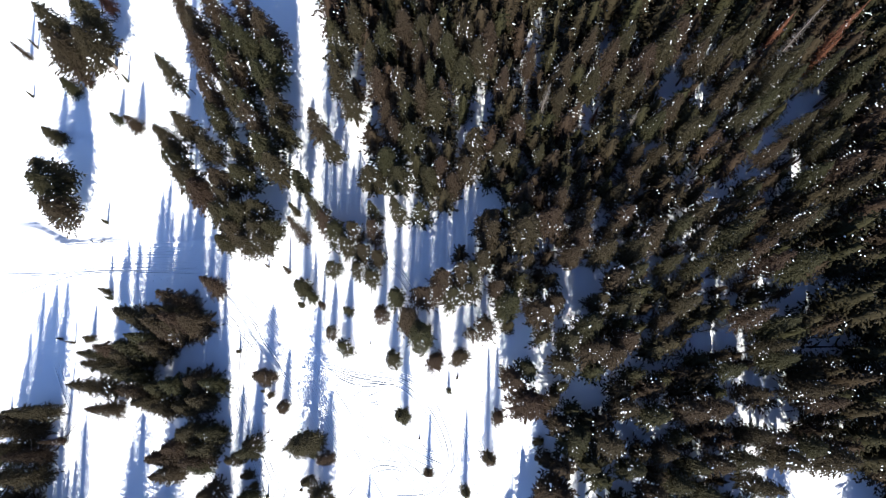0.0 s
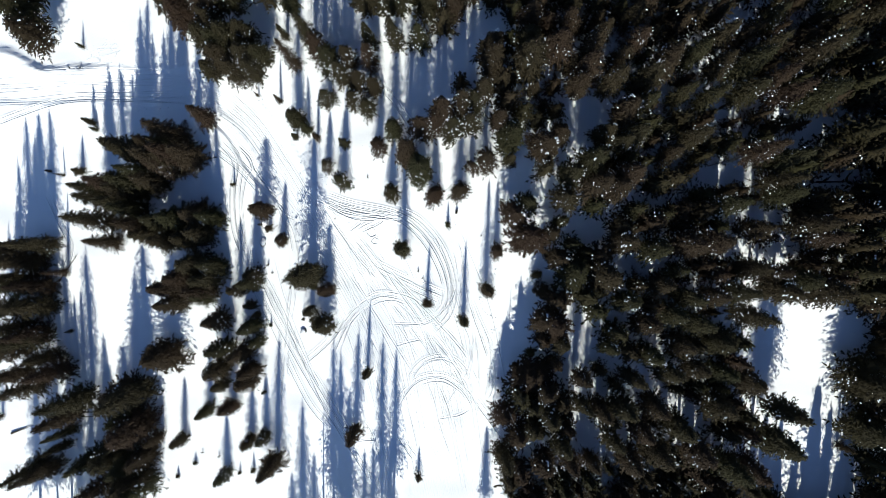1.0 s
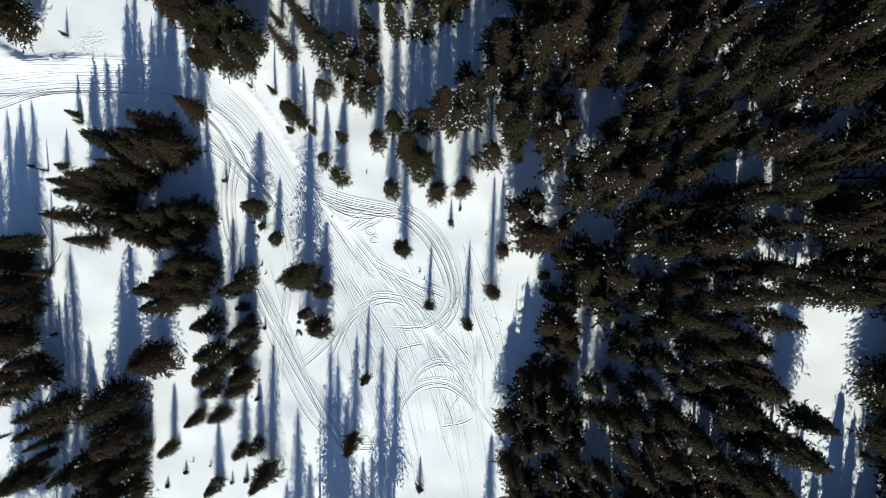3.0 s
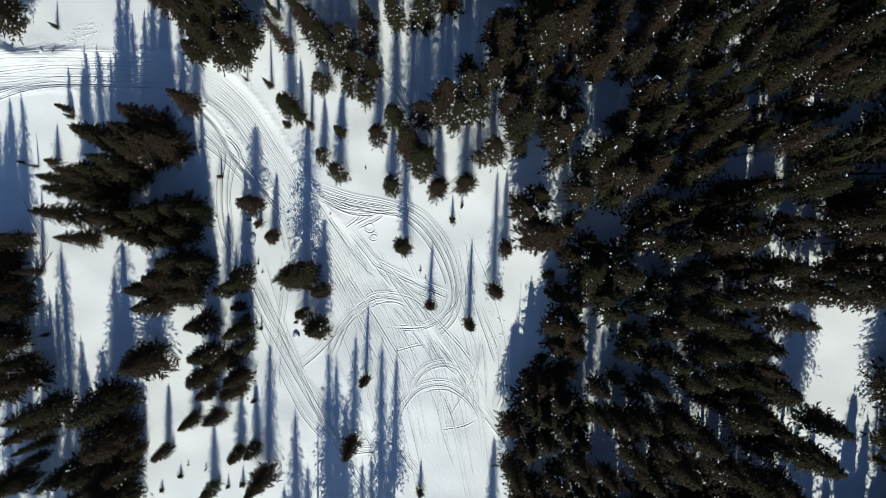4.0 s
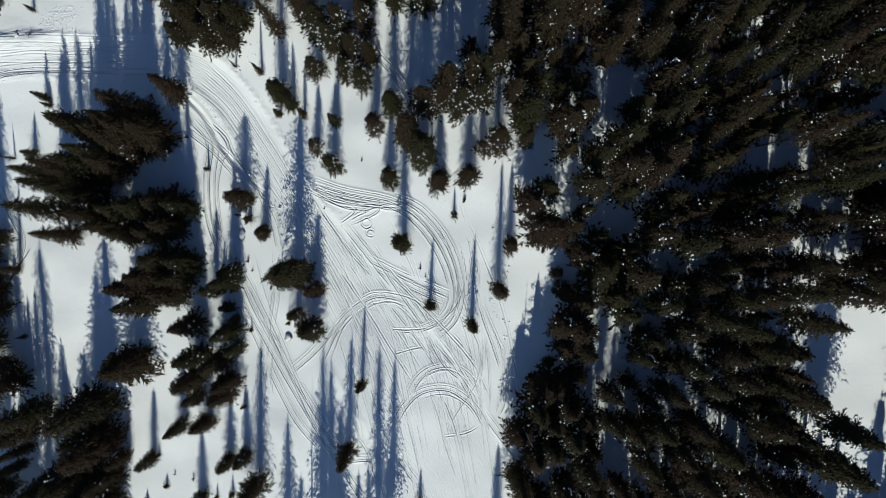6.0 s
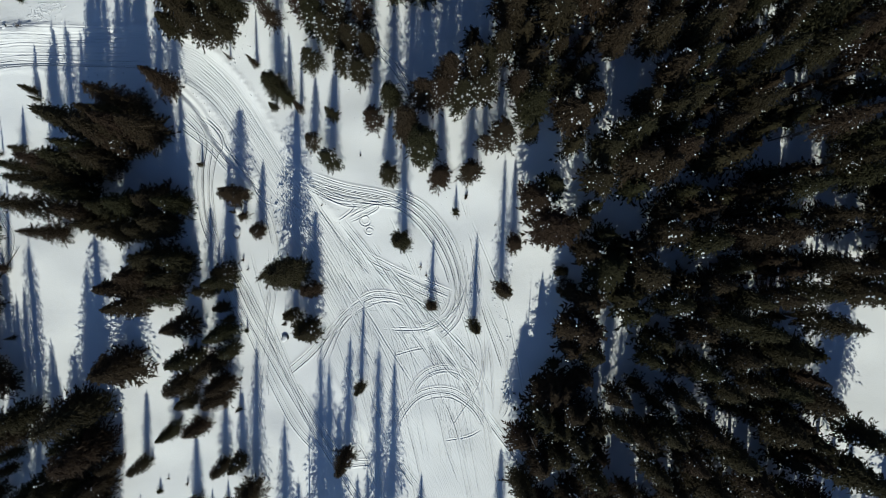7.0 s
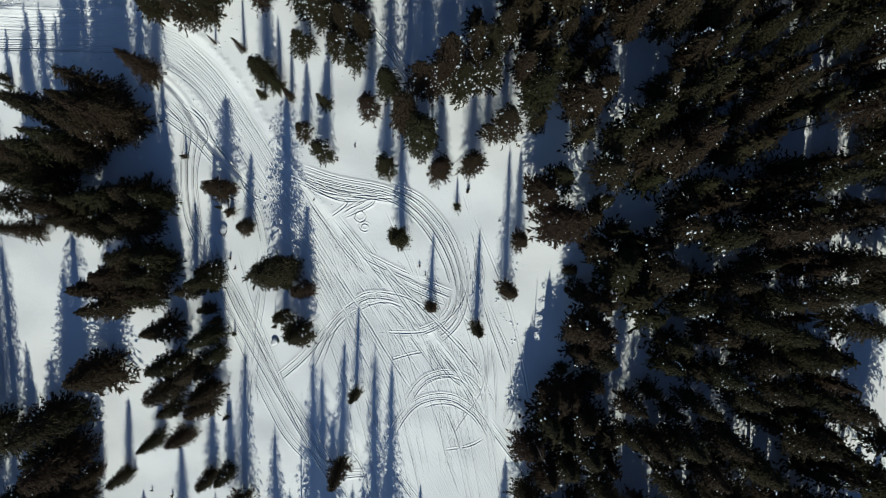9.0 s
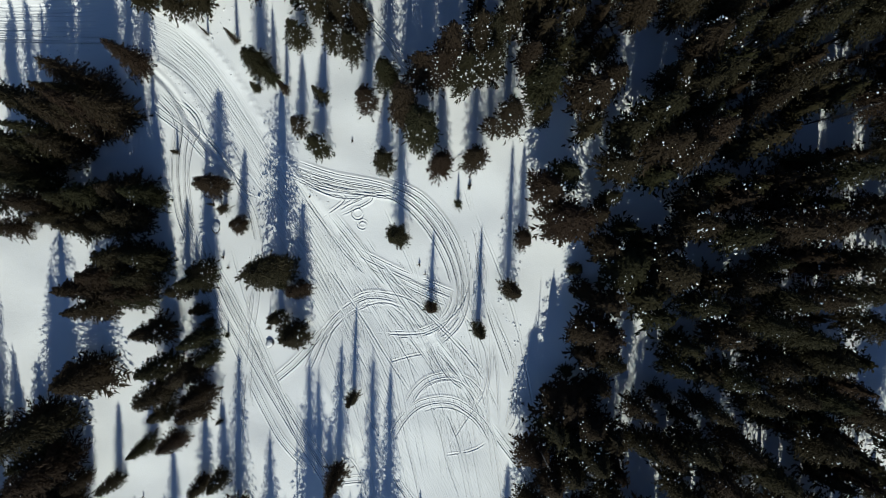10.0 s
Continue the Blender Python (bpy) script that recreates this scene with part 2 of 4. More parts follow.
TRACKS += [
    ([(1.1, 6.1), (2.4, 1.8), (3.4, -2.6), (4.1, -8.5), (4.7, -13.8), (4.6, -20.0)], 0.14, 0.08),
    ([(-11.2, -3.0), (-4.8, -9.3), (-0.4, -13.9), (3.4, -18.5), (6.1, -23.9)], 0.18, 0.1),
    ([(-10.6, -2.7), (-4.1, -9.7), (0.2, -13.9), (4.0, -18.4)], 0.14, 0.08),
    ([(-9.9, -3.5), (-6.3, -7.8), (-3.0, -12.8), (-0.3, -17.0)], 0.14, 0.08),
    ([(-16.1, -2.6), (-11.6, -8.6), (-7.9, -14.0), (-4.5, -19.4)], 0.16, 0.08),
    ([(-17.2, -4.1), (-12.8, -10.5), (-8.7, -17.1), (-5.7, -21.8)], 0.14, 0.08),
    ([(-22.4, 2.7), (-18.4, -4.1), (-15.5, -10.9), (-12.6, -17.9)], 0.16, 0.08),
    ([(-27.1, -1.1), (-27.2, -7.9), (-28.3, -14.2), (-29.2, -22.2), (-29.9, -29.7)], 0.22, 0.1),
]
TRACKS += [
    ([(-26.4, -1.1), (-26.4, -7.9), (-27.6, -14.2), (-28.4, -22.2)], 0.16, 0.08),
    ([(-33.1, -3.3), (-29.6, -10.3), (-26.0, -18.9), (-22.3, -27.0), (-20.4, -30.2)], 0.22, 0.12),
    ([(-32.3, -3.2), (-28.9, -10.1), (-25.3, -18.6), (-21.5, -27.0)], 0.16, 0.09),
    ([(-29.9, -1.8), (-28.5, -7.9), (-26.4, -14.2), (-23.7, -21.3)], 0.16, 0.08),
    ([(-10.6, -13.2), (-6.4, -13.3), (-3.4, -12.8), (-0.4, -10.8), (1.3, -8.2), (2.0, -5.5)], 0.18, 0.1),
    ([(1.1, -10.4), (3.4, -13.8), (4.3, -16.9), (3.6, -21.6), (0.8, -26.4), (-1.1, -29.7)], 0.16, 0.09),
    ([(-18.7, -14.1), (-16.3, -11.0), (-13.2, -8.6), (-10.0, -7.7), (-6.3, -8.4), (-2.6, -10.8), (-0.4, -13.9)], 0.2, 0.1),
]
TRACKS += [
    ([(-18.3, -15.0), (-15.7, -12.1), (-12.4, -9.8), (-9.4, -9.0), (-6.0, -10.0)], 0.16, 0.08),
    ([(-1.9, -13.9), (1.0, -18.5), (3.5, -23.2), (5.0, -27.9)], 0.16, 0.08),
    ([(-8.7, -17.1), (-6.4, -16.4), (-4.1, -15.9)], 0.16, 0.1),
    ([(-22.5, 8.5), (-18.1, 6.3), (-12.1, 5.2), (-7.7, 5.1)], 0.16, 0.12),
    ([(-21.8, 7.8), (-17.3, 5.6), (-14.4, 4.7), (-17.4, 2.3)], 0.16, 0.12),
]
TRACKS += [
    ([(-15.2, 3.2), (-12.1, 4.9), (-8.4, 5.2)], 0.16, 0.12),
    ([(-21.8, 8.5), (-18.2, 2.6), (-14.5, -2.6), (-10.8, -6.3)], 0.18, 0.1),
    ([(-20.4, 5.6), (-16.0, -0.3), (-12.3, -4.8)], 0.14, 0.08),
    ([(-36.9, 17.8), (-34.7, 16.3), (-33.5, 14.1), (-34.6, 11.6), (-35.3, 8.0), (-35.2, 3.5), (-34.6, -1.8)], 0.22, 0.12),
    ([(-35.9, 18.0), (-33.6, 15.6), (-32.8, 13.4), (-30.1, 9.4), (-27.2, 5.7)], 0.22, 0.14),
    ([(-36.9, 16.7), (-34.1, 14.1), (-30.7, 10.5), (-28.0, 6.0), (-26.1, 4.9)], 0.2, 0.14),
]
# turning loops low on the open slope
LOOPS = len(TRACKS)
TRACKS += [
    ([(-6.6, -23.6), (-5.4, -21.4), (-4.0, -19.9), (-2.2, -19.1), (-0.2, -18.9), (1.5, -19.4), (2.9, -20.7), (3.9, -22.2)], 0.3, 0.12),
    ([(-4.6, -21.4), (-3.4, -20.2), (-1.8, -19.6), (-0.1, -19.5), (1.3, -20.1), (2.6, -21.3)], 0.16, 0.09),
    ([(-8.9, -28.3), (-7.5, -25.7), (-5.8, -23.7), (-4.0, -22.7), (-1.8, -22.3), (0.2, -22.6), (1.8, -23.6), (3.4, -25.0), (4.6, -26.8), (5.5, -29.0)], 0.3, 0.12),
    ([(-4.3, -24.0), (-2.4, -23.4), (-0.2, -23.5), (1.7, -24.5), (3.1, -25.8), (4.0, -27.4)], 0.16, 0.1),
    ([(-1.3, -30.3), (-0.2, -30.1), (1.5, -29.8), (3.1, -29.2), (4.2, -28.4)], 0.16, 0.09),
    ([(-2.9, -24.0), (-2.1, -26.3), (-1.6, -28.3), (-1.2, -30.4), (-0.2, -33.8), (1.0, -37.1)], 0.16, 0.09),
]
TRACKS += [
    ([(-1.0, -24.3), (-0.2, -26.4), (0.6, -28.5), (1.0, -30.4)], 0.16, 0.08),
    ([(-8.3, -33.2), (-7.1, -35.4), (-5.5, -37.8)], 0.3, 0.1),
    ([(-15.7, -34.3), (-14.0, -34.0), (-12.6, -34.0)], 0.3, 0.12),
    ([(-14.4, -30.8), (-13.2, -32.9), (-12.3, -35.9), (-11.6, -38.0)], 0.16, 0.1),
    ([(-12.3, -22.4), (-11.7, -24.9), (-10.8, -26.7)], 0.16, 0.1),
    ([(4.4, -15.6), (4.6, -18.8), (4.3, -22.0), (4.6, -25.3), (5.1, -27.7)], 0.16, 0.09),
    ([(7.3, -14.9), (7.9, -17.1), (7.8, -21.2), (7.5, -25.2)], 0.16, 0.1),
    ([(-8.0, -12.2), (-6.5, -15.8), (-5.0, -20.6)], 0.16, 0.07),
    ([(-2.7, -15.1), (-0.2, -18.1), (2.1, -21.3), (3.7, -23.7)], 0.16, 0.1),
]
LOOPS = range(LOOPS, len(TRACKS))
BERM = [(-96.0, 34.6), (-86.0, 34.2), (-80.9, 34.1), (-76.9, 33.9), (-73.5, 32.5), (-70.2, 30.4), (-66.7, 30.2), (-62.8, 30.2), (-58.0, 30.9)]  # ploughed bank along the run
RND = np.random.RandomState(5)
for k in range(26):  # fainter sledge lines that run down the open slope
    x0 = -19 + 22 * RND.rand()
    lean = 0.34 + 0.25 * RND.rand()
    y0 = 4 - 22 * RND.rand()
    TRACKS.append(([(x0, y0), (x0 + lean * 9, y0 - 13 + 2 * RND.rand()), (x0 + lean * 15, y0 - 27)], 0.16 + 0.1 * RND.rand(), 0.05))


for k in range(9):  # ruts along the western arm of the run
    y0 = 25.6 + 0.62 * k
    TRACKS.append(([(-92, y0 + RND.uniform(-0.4, 0.4)), (-76, y0 - 0.2 + RND.uniform(-0.4, 0.4)), (-62, y0 + RND.uniform(-0.4, 0.4)), (-46, y0 - 0.5 * RND.rand())], 0.2, 0.035))
for k in range(16):  # lines that follow the bend down into the clearing
    a, b = RND.uniform(-2.4, 2.4), RND.uniform(-3.5, 3.5)
    TRACKS.append(([(-37.3 + a, 25.4 + a), (-32.6 + a, 21 + 0.6 * a), (-28.6 + a, 15 + 0.5 * a), (-24.7 + a, 8.5 + 0.5 * a), (-19.9 + b, 0.4 + 0.4 * b), (-15.1 + 1.4 * b, -8), (-10.2 + 1.6 * b, -16.4)], 0.13 + 0.06 * RND.rand(), 0.028))


def spaced(dense):
    """Grid lines: close together inside, ever wider outside."""
    lines = list(dense)
    for sign, end in ((-1, dense[0]), (1, dense[-1])):
        step, p = 1.0, end
        while abs(p) < 1600:
            p += sign * step
            step *= 1.12
            lines.append(p)
    return np.array(sorted(lines))


def dist_to(line, x, y):
    """Distance of all places to a line, on which side they lie, and how far along."""
    best, side, along, gone = np.full(x.shape, 1e9), np.zeros(x.shape), np.zeros(x.shape), 0.0
    for a, b in zip(line, line[1:]):
        d = b - a
        s = np.clip(((x - a[0]) * d[0] + (y - a[1]) * d[1]) / (d @ d), 0, 1)
        ex, ey = x - a[0] - s * d[0], y - a[1] - s * d[1]
        q = ex * ex + ey * ey
        near = q < best
        best = np.where(near, q, best)
        side = np.where(near, np.sign(d[0] * ey - d[1] * ex), side)
        along = np.where(near, gone + s * np.linalg.norm(d), along)
        gone += np.linalg.norm(d)
    return np.sqrt(best), side, along


WAVES = [(RND.uniform(0, 6.28), 5 * 1.135 ** k, RND.uniform(0, 6.28)) for k in range(19)]


def swell(x, y):
    """Long soft waves of the snow cover."""
    h = 0 * x
    for way, length, phase in WAVES:
        h = h + 0.0035 * length * np.sin((x * math.cos(way) + y * math.sin(way)) * 2 * math.pi / length + phase + 0.8 * np.sin(0.05 * x * math.sin(way + 1) - 0.04 * y))
    return h


def ground_z(x, y):
    return SLOPE_X * x + SLOPE_Y * y + float(swell(np.float64(x), np.float64(y)))


def lumps_of(x, y):
    return np.sin(5.1 * x + 3 * np.sin(2.3 * y)) * np.sin(4.3 * y + 1.7 * np.sin(3.1 * x))


def build_ground():
    xs = spaced(np.concatenate([np.arange(-86, -41, 0.5), np.arange(-41, -34, 0.2), np.arange(-34, 10, 0.2), np.arange(10, 14, 0.25), np.arange(14, 74, 1.5)]))
    ys = spaced(np.concatenate([np.arange(-60, -44, 0.6), np.arange(-44, -32, 0.2), np.arange(-32, 12, 0.2), np.arange(12, 34, 0.25), np.arange(34, 70, 0.8)]))
    x, y = np.meshgrid(xs, ys)
    fade = np.exp(-(np.hypot(x, y) / 400) ** 2)
    z = SLOPE_X * x + SLOPE_Y * y + swell(x, y) * fade
    # groomed run: flattened, wider where it opens below the bend
    line = curve_through(ROAD, 1.5)
    across, along, packed = (np.zeros(x.shape) for _ in range(3))
    rut, second = (np.full((LAYERS, *x.shape), 9.0) for _ in range(2))
    rut_along, line_mask, sledge_mask = (np.zeros((LAYERS, *x.shape)) for _ in range(3))
    box = (x > -92) & (x < 30) & (y > -70) & (y < 45)
    d, side, far = dist_to(line, x[box], y[box])
    half = 2.7 + 0.24 * np.clip(8 - y[box], 0, 26)
    inside = np.clip((half - d) / 0.8, 0, 1)
    across[box], along[box], packed[box] = d * side, far, inside
    lumps = 0.6 + 0.5 * lumps_of(x[box], y[box])
    z[box] += -0.22 * inside + 0.22 * lumps * np.exp(-((d - half - 0.4) / 0.45) ** 2) * np.clip((y[box] - 1) / 8, 0, 1)
    box = (x > -100) & (x < -50) & (y > 20) & (y < 44)
    d, side, far = dist_to(curve_through(BERM, 0.8), x[box], y[box])
    crest = (0.75 + 0.3 * np.sin(0.55 * far) * np.sin(0.23 * far + 1)) * np.clip((far.max() - far) / 5, 0, 1)
    z[box] += crest * np.where(side < 0, np.exp(-(d / 1.9) ** 2), np.exp(-(d / 0.75) ** 2)) + 0.10 * lumps_of(x[box], y[box]) * np.exp(-(d / 2.2) ** 2)
    for k, (points, half, depth) in enumerate(TRACKS):
        tline = curve_through(points, 0.6)
        lo, hi = tline.min(0) - 3, tline.max(0) + 3
        box = (x > lo[0]) & (x < hi[0]) & (y > lo[1]) & (y < hi[1])
        d, side, far = dist_to(tline, x[box], y[box])
        ends = np.clip(np.minimum(far, far.max() - far) / min(2.5, 0.15 * far.max()), 0, 1)
        if half > 0.25:
            low = 0.35 if depth < 0.3 else 1.0
            z[box] += low * depth * ends * (0.35 * np.exp(-((d - 1.6 * half) / (0.5 * half)) ** 2) - 0.6 * np.exp(-(d / half) ** 4))
        if depth >= 0.3:
            continue
        q = 5 + k % 2 if k in LOOPS else k % 5
        near = d < np.abs(rut[q][box])
        mask = ends * min(1.0, depth / 0.12) * np.clip((1.25 - d) / 0.2, 0, 1)
        second[q][box] = np.minimum(np.where(near, np.abs(rut[q][box]), d), second[q][box])
        rut[q][box] = np.where(near, d * side, rut[q][box])
        rut_along[q][box] = np.where(near, far, rut_along[q][box])
        line_mask[q][box] = np.where(near, mask * (half <= 0.25), line_mask[q][box])
        sledge_mask[q][box] = np.where(near, mask * (half > 0.25), sledge_mask[q][box])
    clear = np.clip((second - np.abs(rut) - 0.1) / 0.25, 0, 1)
    line_mask, sledge_mask, rut = line_mask * clear, sledge_mask * clear, np.clip(rut, -1.5, 1.5)
    ny, nx = x.shape
    index = np.arange(nx * ny).reshape(ny, nx)
    faces = np.stack([index[:-1, :-1], index[:-1, 1:], index[1:, 1:], index[1:, :-1]], -1).reshape(-1, 4)
    me = bpy.data.meshes.new("ground")
    me.vertices.add(nx * ny)
    me.vertices.foreach_set("co", np.stack([x, y, z], -1).ravel())
    me.loops.add(faces.size)
    me.loops.foreach_set("vertex_index", faces.ravel())
    me.polygons.add(len(faces))
    me.polygons.foreach_set("loop_start", np.arange(len(faces)) * 4)
    me.update(calc_edges=True)
    me.polygons.foreach_set("use_smooth", [True] * len(faces))
    layers = [("%s_%d" % (name, k), values[k]) for name, values in (("rut", rut), ("rut_along", rut_along), ("line_mask", line_mask), ("sledge_mask", sledge_mask)) for k in range(LAYERS)]
    for name, values in [("across", across), ("along", along), ("packed", packed)] + layers:
        me.attributes.new(name, "FLOAT", "POINT").data.foreach_set("value", values.ravel())
    me.materials.append(SNOW)
    tagged(new("ground", me), "white snow slope with a groomed run and sledge tracks", "snow", kind="structure")


build_ground()


# ---- trees: every mesh is one unit high and one unit in radius, sized when it is placed ----
def crown_mesh(seed, levels, whorl, bare, power, mat, twigs=12, blade=1.0, core=0.16, name="crown"):
    r = random.Random(seed)
    v, f = [], []
    flat = 0.13
    bulge = [r.uniform(0.75, 1.15) for _ in range(9)]

    def reach(z, a):
        k = (1 - z) / (1 - bare)
        base = k ** power * min(1, (z - bare) * 6 + 0.6)
        return 1.10 * base * (0.86 + 0.14 * math.sin(2 * a + seed) * bulge[int(z * 8.99)])

    def leaf(p, d, n, length, width):
        i = len(v)
        w = n * (0.5 * width)
        v.extend([p - w, p + w, p + d * length])
        f.append((i, i + 1, i + 2))

    total = round(levels * whorl * 1.45)
    count = round(1.35 * twigs)
    for k in range(total):
        u = (k + r.random()) / total
        z = bare + (0.985 - bare) * (0.62 * u + 0.38 * (1 - math.sqrt(1 - 0.985 * u)))
        a = 2.39996 * k + r.uniform(-0.5, 0.5)
        length = max(0.06, reach(min(z, 0.98), a) * r.choice((0.55, 0.78, 0.9, 0.95, 1.0, 1.08, 1.28)) * r.uniform(0.92, 1.08))
        out, sideways = Vector((math.cos(a), math.sin(a), 0)), Vector((-math.sin(a), math.cos(a), 0))
        rise, drop = r.uniform(0.1, 0.35), r.uniform(0.5, 1.0)
        spot = lambda s: out * (length * s) + Vector((0, 0, z + flat * length * (rise * s - drop * s * s)))
        # a bough is a feather: slender twigs to both sides, shorter towards the tip
        for q in range(count):
            s = 0.14 + 0.82 * (q + r.random()) / count
            hand = 1 if q % 2 else -1
            turn = hand * (1.15 - 0.5 * s + r.gauss(0, 0.4))
            d = out * math.cos(turn) + sideways * math.sin(turn) + Vector((0, 0, flat * r.uniform(-0.75, 0.15)))
            nrm = out * math.cos(0.4 * turn) - sideways * (0.5 * hand) + Vector((0, 0, flat * r.uniform(-0.7, 0.7)))
            p = spot(s) + Vector((0, 0, flat * r.uniform(-0.2, 0.08)))
            leaf(p, d, nrm, (0.05 + (0.27 - 0.16 * s) * length) * r.uniform(0.6, 1.3), (0.042 + 0.022 * length) * blade * r.uniform(0.7, 1.3))
        leaf(spot(0.9), out + Vector((0, 0, -flat * drop)), sideways, 0.12 * length + 0.03, (0.04 + 0.03 * length) * blade)
    leaf(Vector((0, 0, 0.95)), Vector((0, 0, 1)), Vector((1, 0, 0)), 0.05, 0.1)
    leaf(Vector((0, 0, 0.95)), Vector((0, 0, 1)), Vector((0, 1, 0)), 0.05, 0.1)
    if core:
        rings, sides = 11, 9
        first = len(v)
        for k in range(rings):
            z = bare + 0.03 + (0.9 - bare) * k / (rings - 1)
            for j in range(sides):
                a = 6.283 * j / sides + 0.4 * k
                q = core * reach(z, a) * r.uniform(0.6, 1.15)
                v.append(Vector((q * math.cos(a), q * math.sin(a), z + r.uniform(-0.02, 0.02))))
        for k in range(rings - 1):
            for j in range(sides):
                a, b = first + k * sides + j, first + k * sides + (j + 1) % sides
                f.append((a, b, b + sides, a + sides))
    return mesh_of(name, v, f, mat)


def clump_mesh(seed, count, bare, power):
    """Small lumps of snow on the branches, also standing for sunlit ground seen through crowns."""
    r = random.Random(seed)
    v, f = [], []
    heart = [(bare + (0.8 - bare) * r.random() ** 1.5, r.uniform(0, 6.28)) for _ in range(max(2, count // 9))]
    for _ in range(count):
        z, a = r.choice(heart)
        z, a = min(0.95, max(bare, z + r.gauss(0, 0.06))), a + r.gauss(0, 0.4)
        k = 1.02 * ((1 - z) / (1 - bare)) ** power * r.uniform(0.75, 1.15)
        c, s = Vector((k * math.cos(a), k * math.sin(a), z - 0.03 * k + 0.012)), r.choice((0.014, 0.018, 0.024, 0.032, 0.055)) * r.uniform(0.7, 1.3)
        i = len(v)
        t = r.uniform(0, 3)
        for j in range(4):
            w = s * r.uniform(0.35, 1.5)
            v.append(c + Vector((w * math.cos(t + 1.571 * j), w * math.sin(t + 1.571 * j), 0)))
        v.append(c + Vector((0, 0, s * 0.10)))
        f.append((i + 3, i + 2, i + 1, i))
        for j in range(4):
            f.append((i + j, i + (j + 1) % 4, i + 4))
    return mesh_of("branch_snow", v, f, CLUMP)


def trunk_mesh(mat, foot, name="trunk", bend=0.0):
    v, f = [], []
    for k, z in enumerate((-0.02, 0.25, 0.6, 0.97)):
        q = foot * (1.02 - z) + 0.006
        for j in range(7):
            a = 6.283 * j / 7
            v.append((q * math.cos(a) + bend * z * z, q * math.sin(a), z))
    for k in range(3):
        for j in range(7):
            f.append((7 * k + j, 7 * k + (j + 1) % 7, 7 * k + 7 + (j + 1) % 7, 7 * k + 7 + j))
    f.append(tuple(range(21, 28)))
    return mesh_of(name, v, f, mat, True)


# spread of habits: open-grown with branches to the snow, closed-stand with a bare foot, slim young ones
HABITS = {
    "open": [(crown_mesh(11 + k, 27, 9, 0.05, 0.42 + 0.09 * k, NEEDLES, 9, 1.05, 0.2), clump_mesh(40 + k, (70, 100, 130, 80)[k], 0.06, 0.42 + 0.09 * k)) for k in range(4)],
    "column": [(crown_mesh(191 + k, 29, 9, 0.05, 0.24 + 0.06 * k, NEEDLES, 9, 1.05, 0.24), clump_mesh(196 + k, 60, 0.06, 0.26 + 0.06 * k)) for k in range(2)],
    "snowy": [(crown_mesh(151 + k, 27, 9, 0.05, 0.45 + 0.1 * k, NEEDLES, 8, 1.05, 0.2), clump_mesh(160 + k, 230, 0.06, 0.45 + 0.1 * k)) for k in range(3)],
    "spire": [(crown_mesh(171 + k, 27, 9, 0.05, 0.60 + 0.08 * k, NEEDLES, 9, 1.1, 0.22), clump_mesh(180 + k, (60, 40, 90)[k], 0.06, 0.60 + 0.08 * k)) for k in range(3)],
    "stand": [(crown_mesh(21 + k, 23, 9, 0.20 + 0.03 * k, 0.50 + 0.06 * k, NEEDLES, 8, 1.25, 0.24), clump_mesh(50 + k, 64, 0.25, 0.55)) for k in range(5)],
    "deep": [(crown_mesh(31 + k, 9, 6, 0.08, 0.45 + 0.06 * k, NEEDLES, 5, 1.75, 0.45), clump_mesh(60 + k, 12, 0.3, 0.6)) for k in range(4)],
    "young": [(crown_mesh(71 + k, 20, 7, 0.04, 0.62, NEEDLES, 9, 1.2, 0.25), clump_mesh(80 + k, 20, 0.05, 0.8)) for k in range(3)],
    "small": [(crown_mesh(91 + k, 12, 7, 0.06, 0.9, NEEDLES, 7, 1.2, 0.3), clump_mesh(95 + k, 6, 0.1, 0.9)) for k in range(2)],
    "rust": [(crown_mesh(101 + k, 20, 8, 0.16, 0.8, RUST, 10, 1.0, 0.3), clump_mesh(110 + k, 12, 0.2, 0.7)) for k in range(2)],
    "bare": [(crown_mesh(121 + k, 18, 7, 0.22, 0.75, GREY, 5, 0.45, 0.0), clump_mesh(130 + k, 8, 0.2, 0.7)) for k in range(2)],
    "pole": [(crown_mesh(141, 12, 3, 0.3, 0.5, GREY, 2, 0.25, 0.0), None)],
}
TRUNKS = {"fir": trunk_mesh(BARK, 0.09), "dead": trunk_mesh(DEADWOOD, 0.08), "pole": trunk_mesh(DEADWOOD, 0.35)}
LABELS = {
    "open": "dark green fir with snow-flecked branches standing on snow",
    "column": "tall broad columnar fir with dense dark branches",
    "snowy": "dark fir with branches thickly flecked with snow",
    "spire": "tall pointed dark fir with drooping branches on snow",
    "stand": "tall olive-green fir in a dense stand on snow",
    "deep": "tall dark fir deep inside the closed forest",
    "young": "slim young fir casting a long shadow on snow",
    "small": "small fir sapling poking out of the snow",
    "rust": "dying fir with rust-red needles among green firs",
    "bare": "dead grey fir with bare twigs among green firs",
    "pole": "bare thin dead trunk standing on snow",
}
DICE = random.Random(17)
PLACED = []


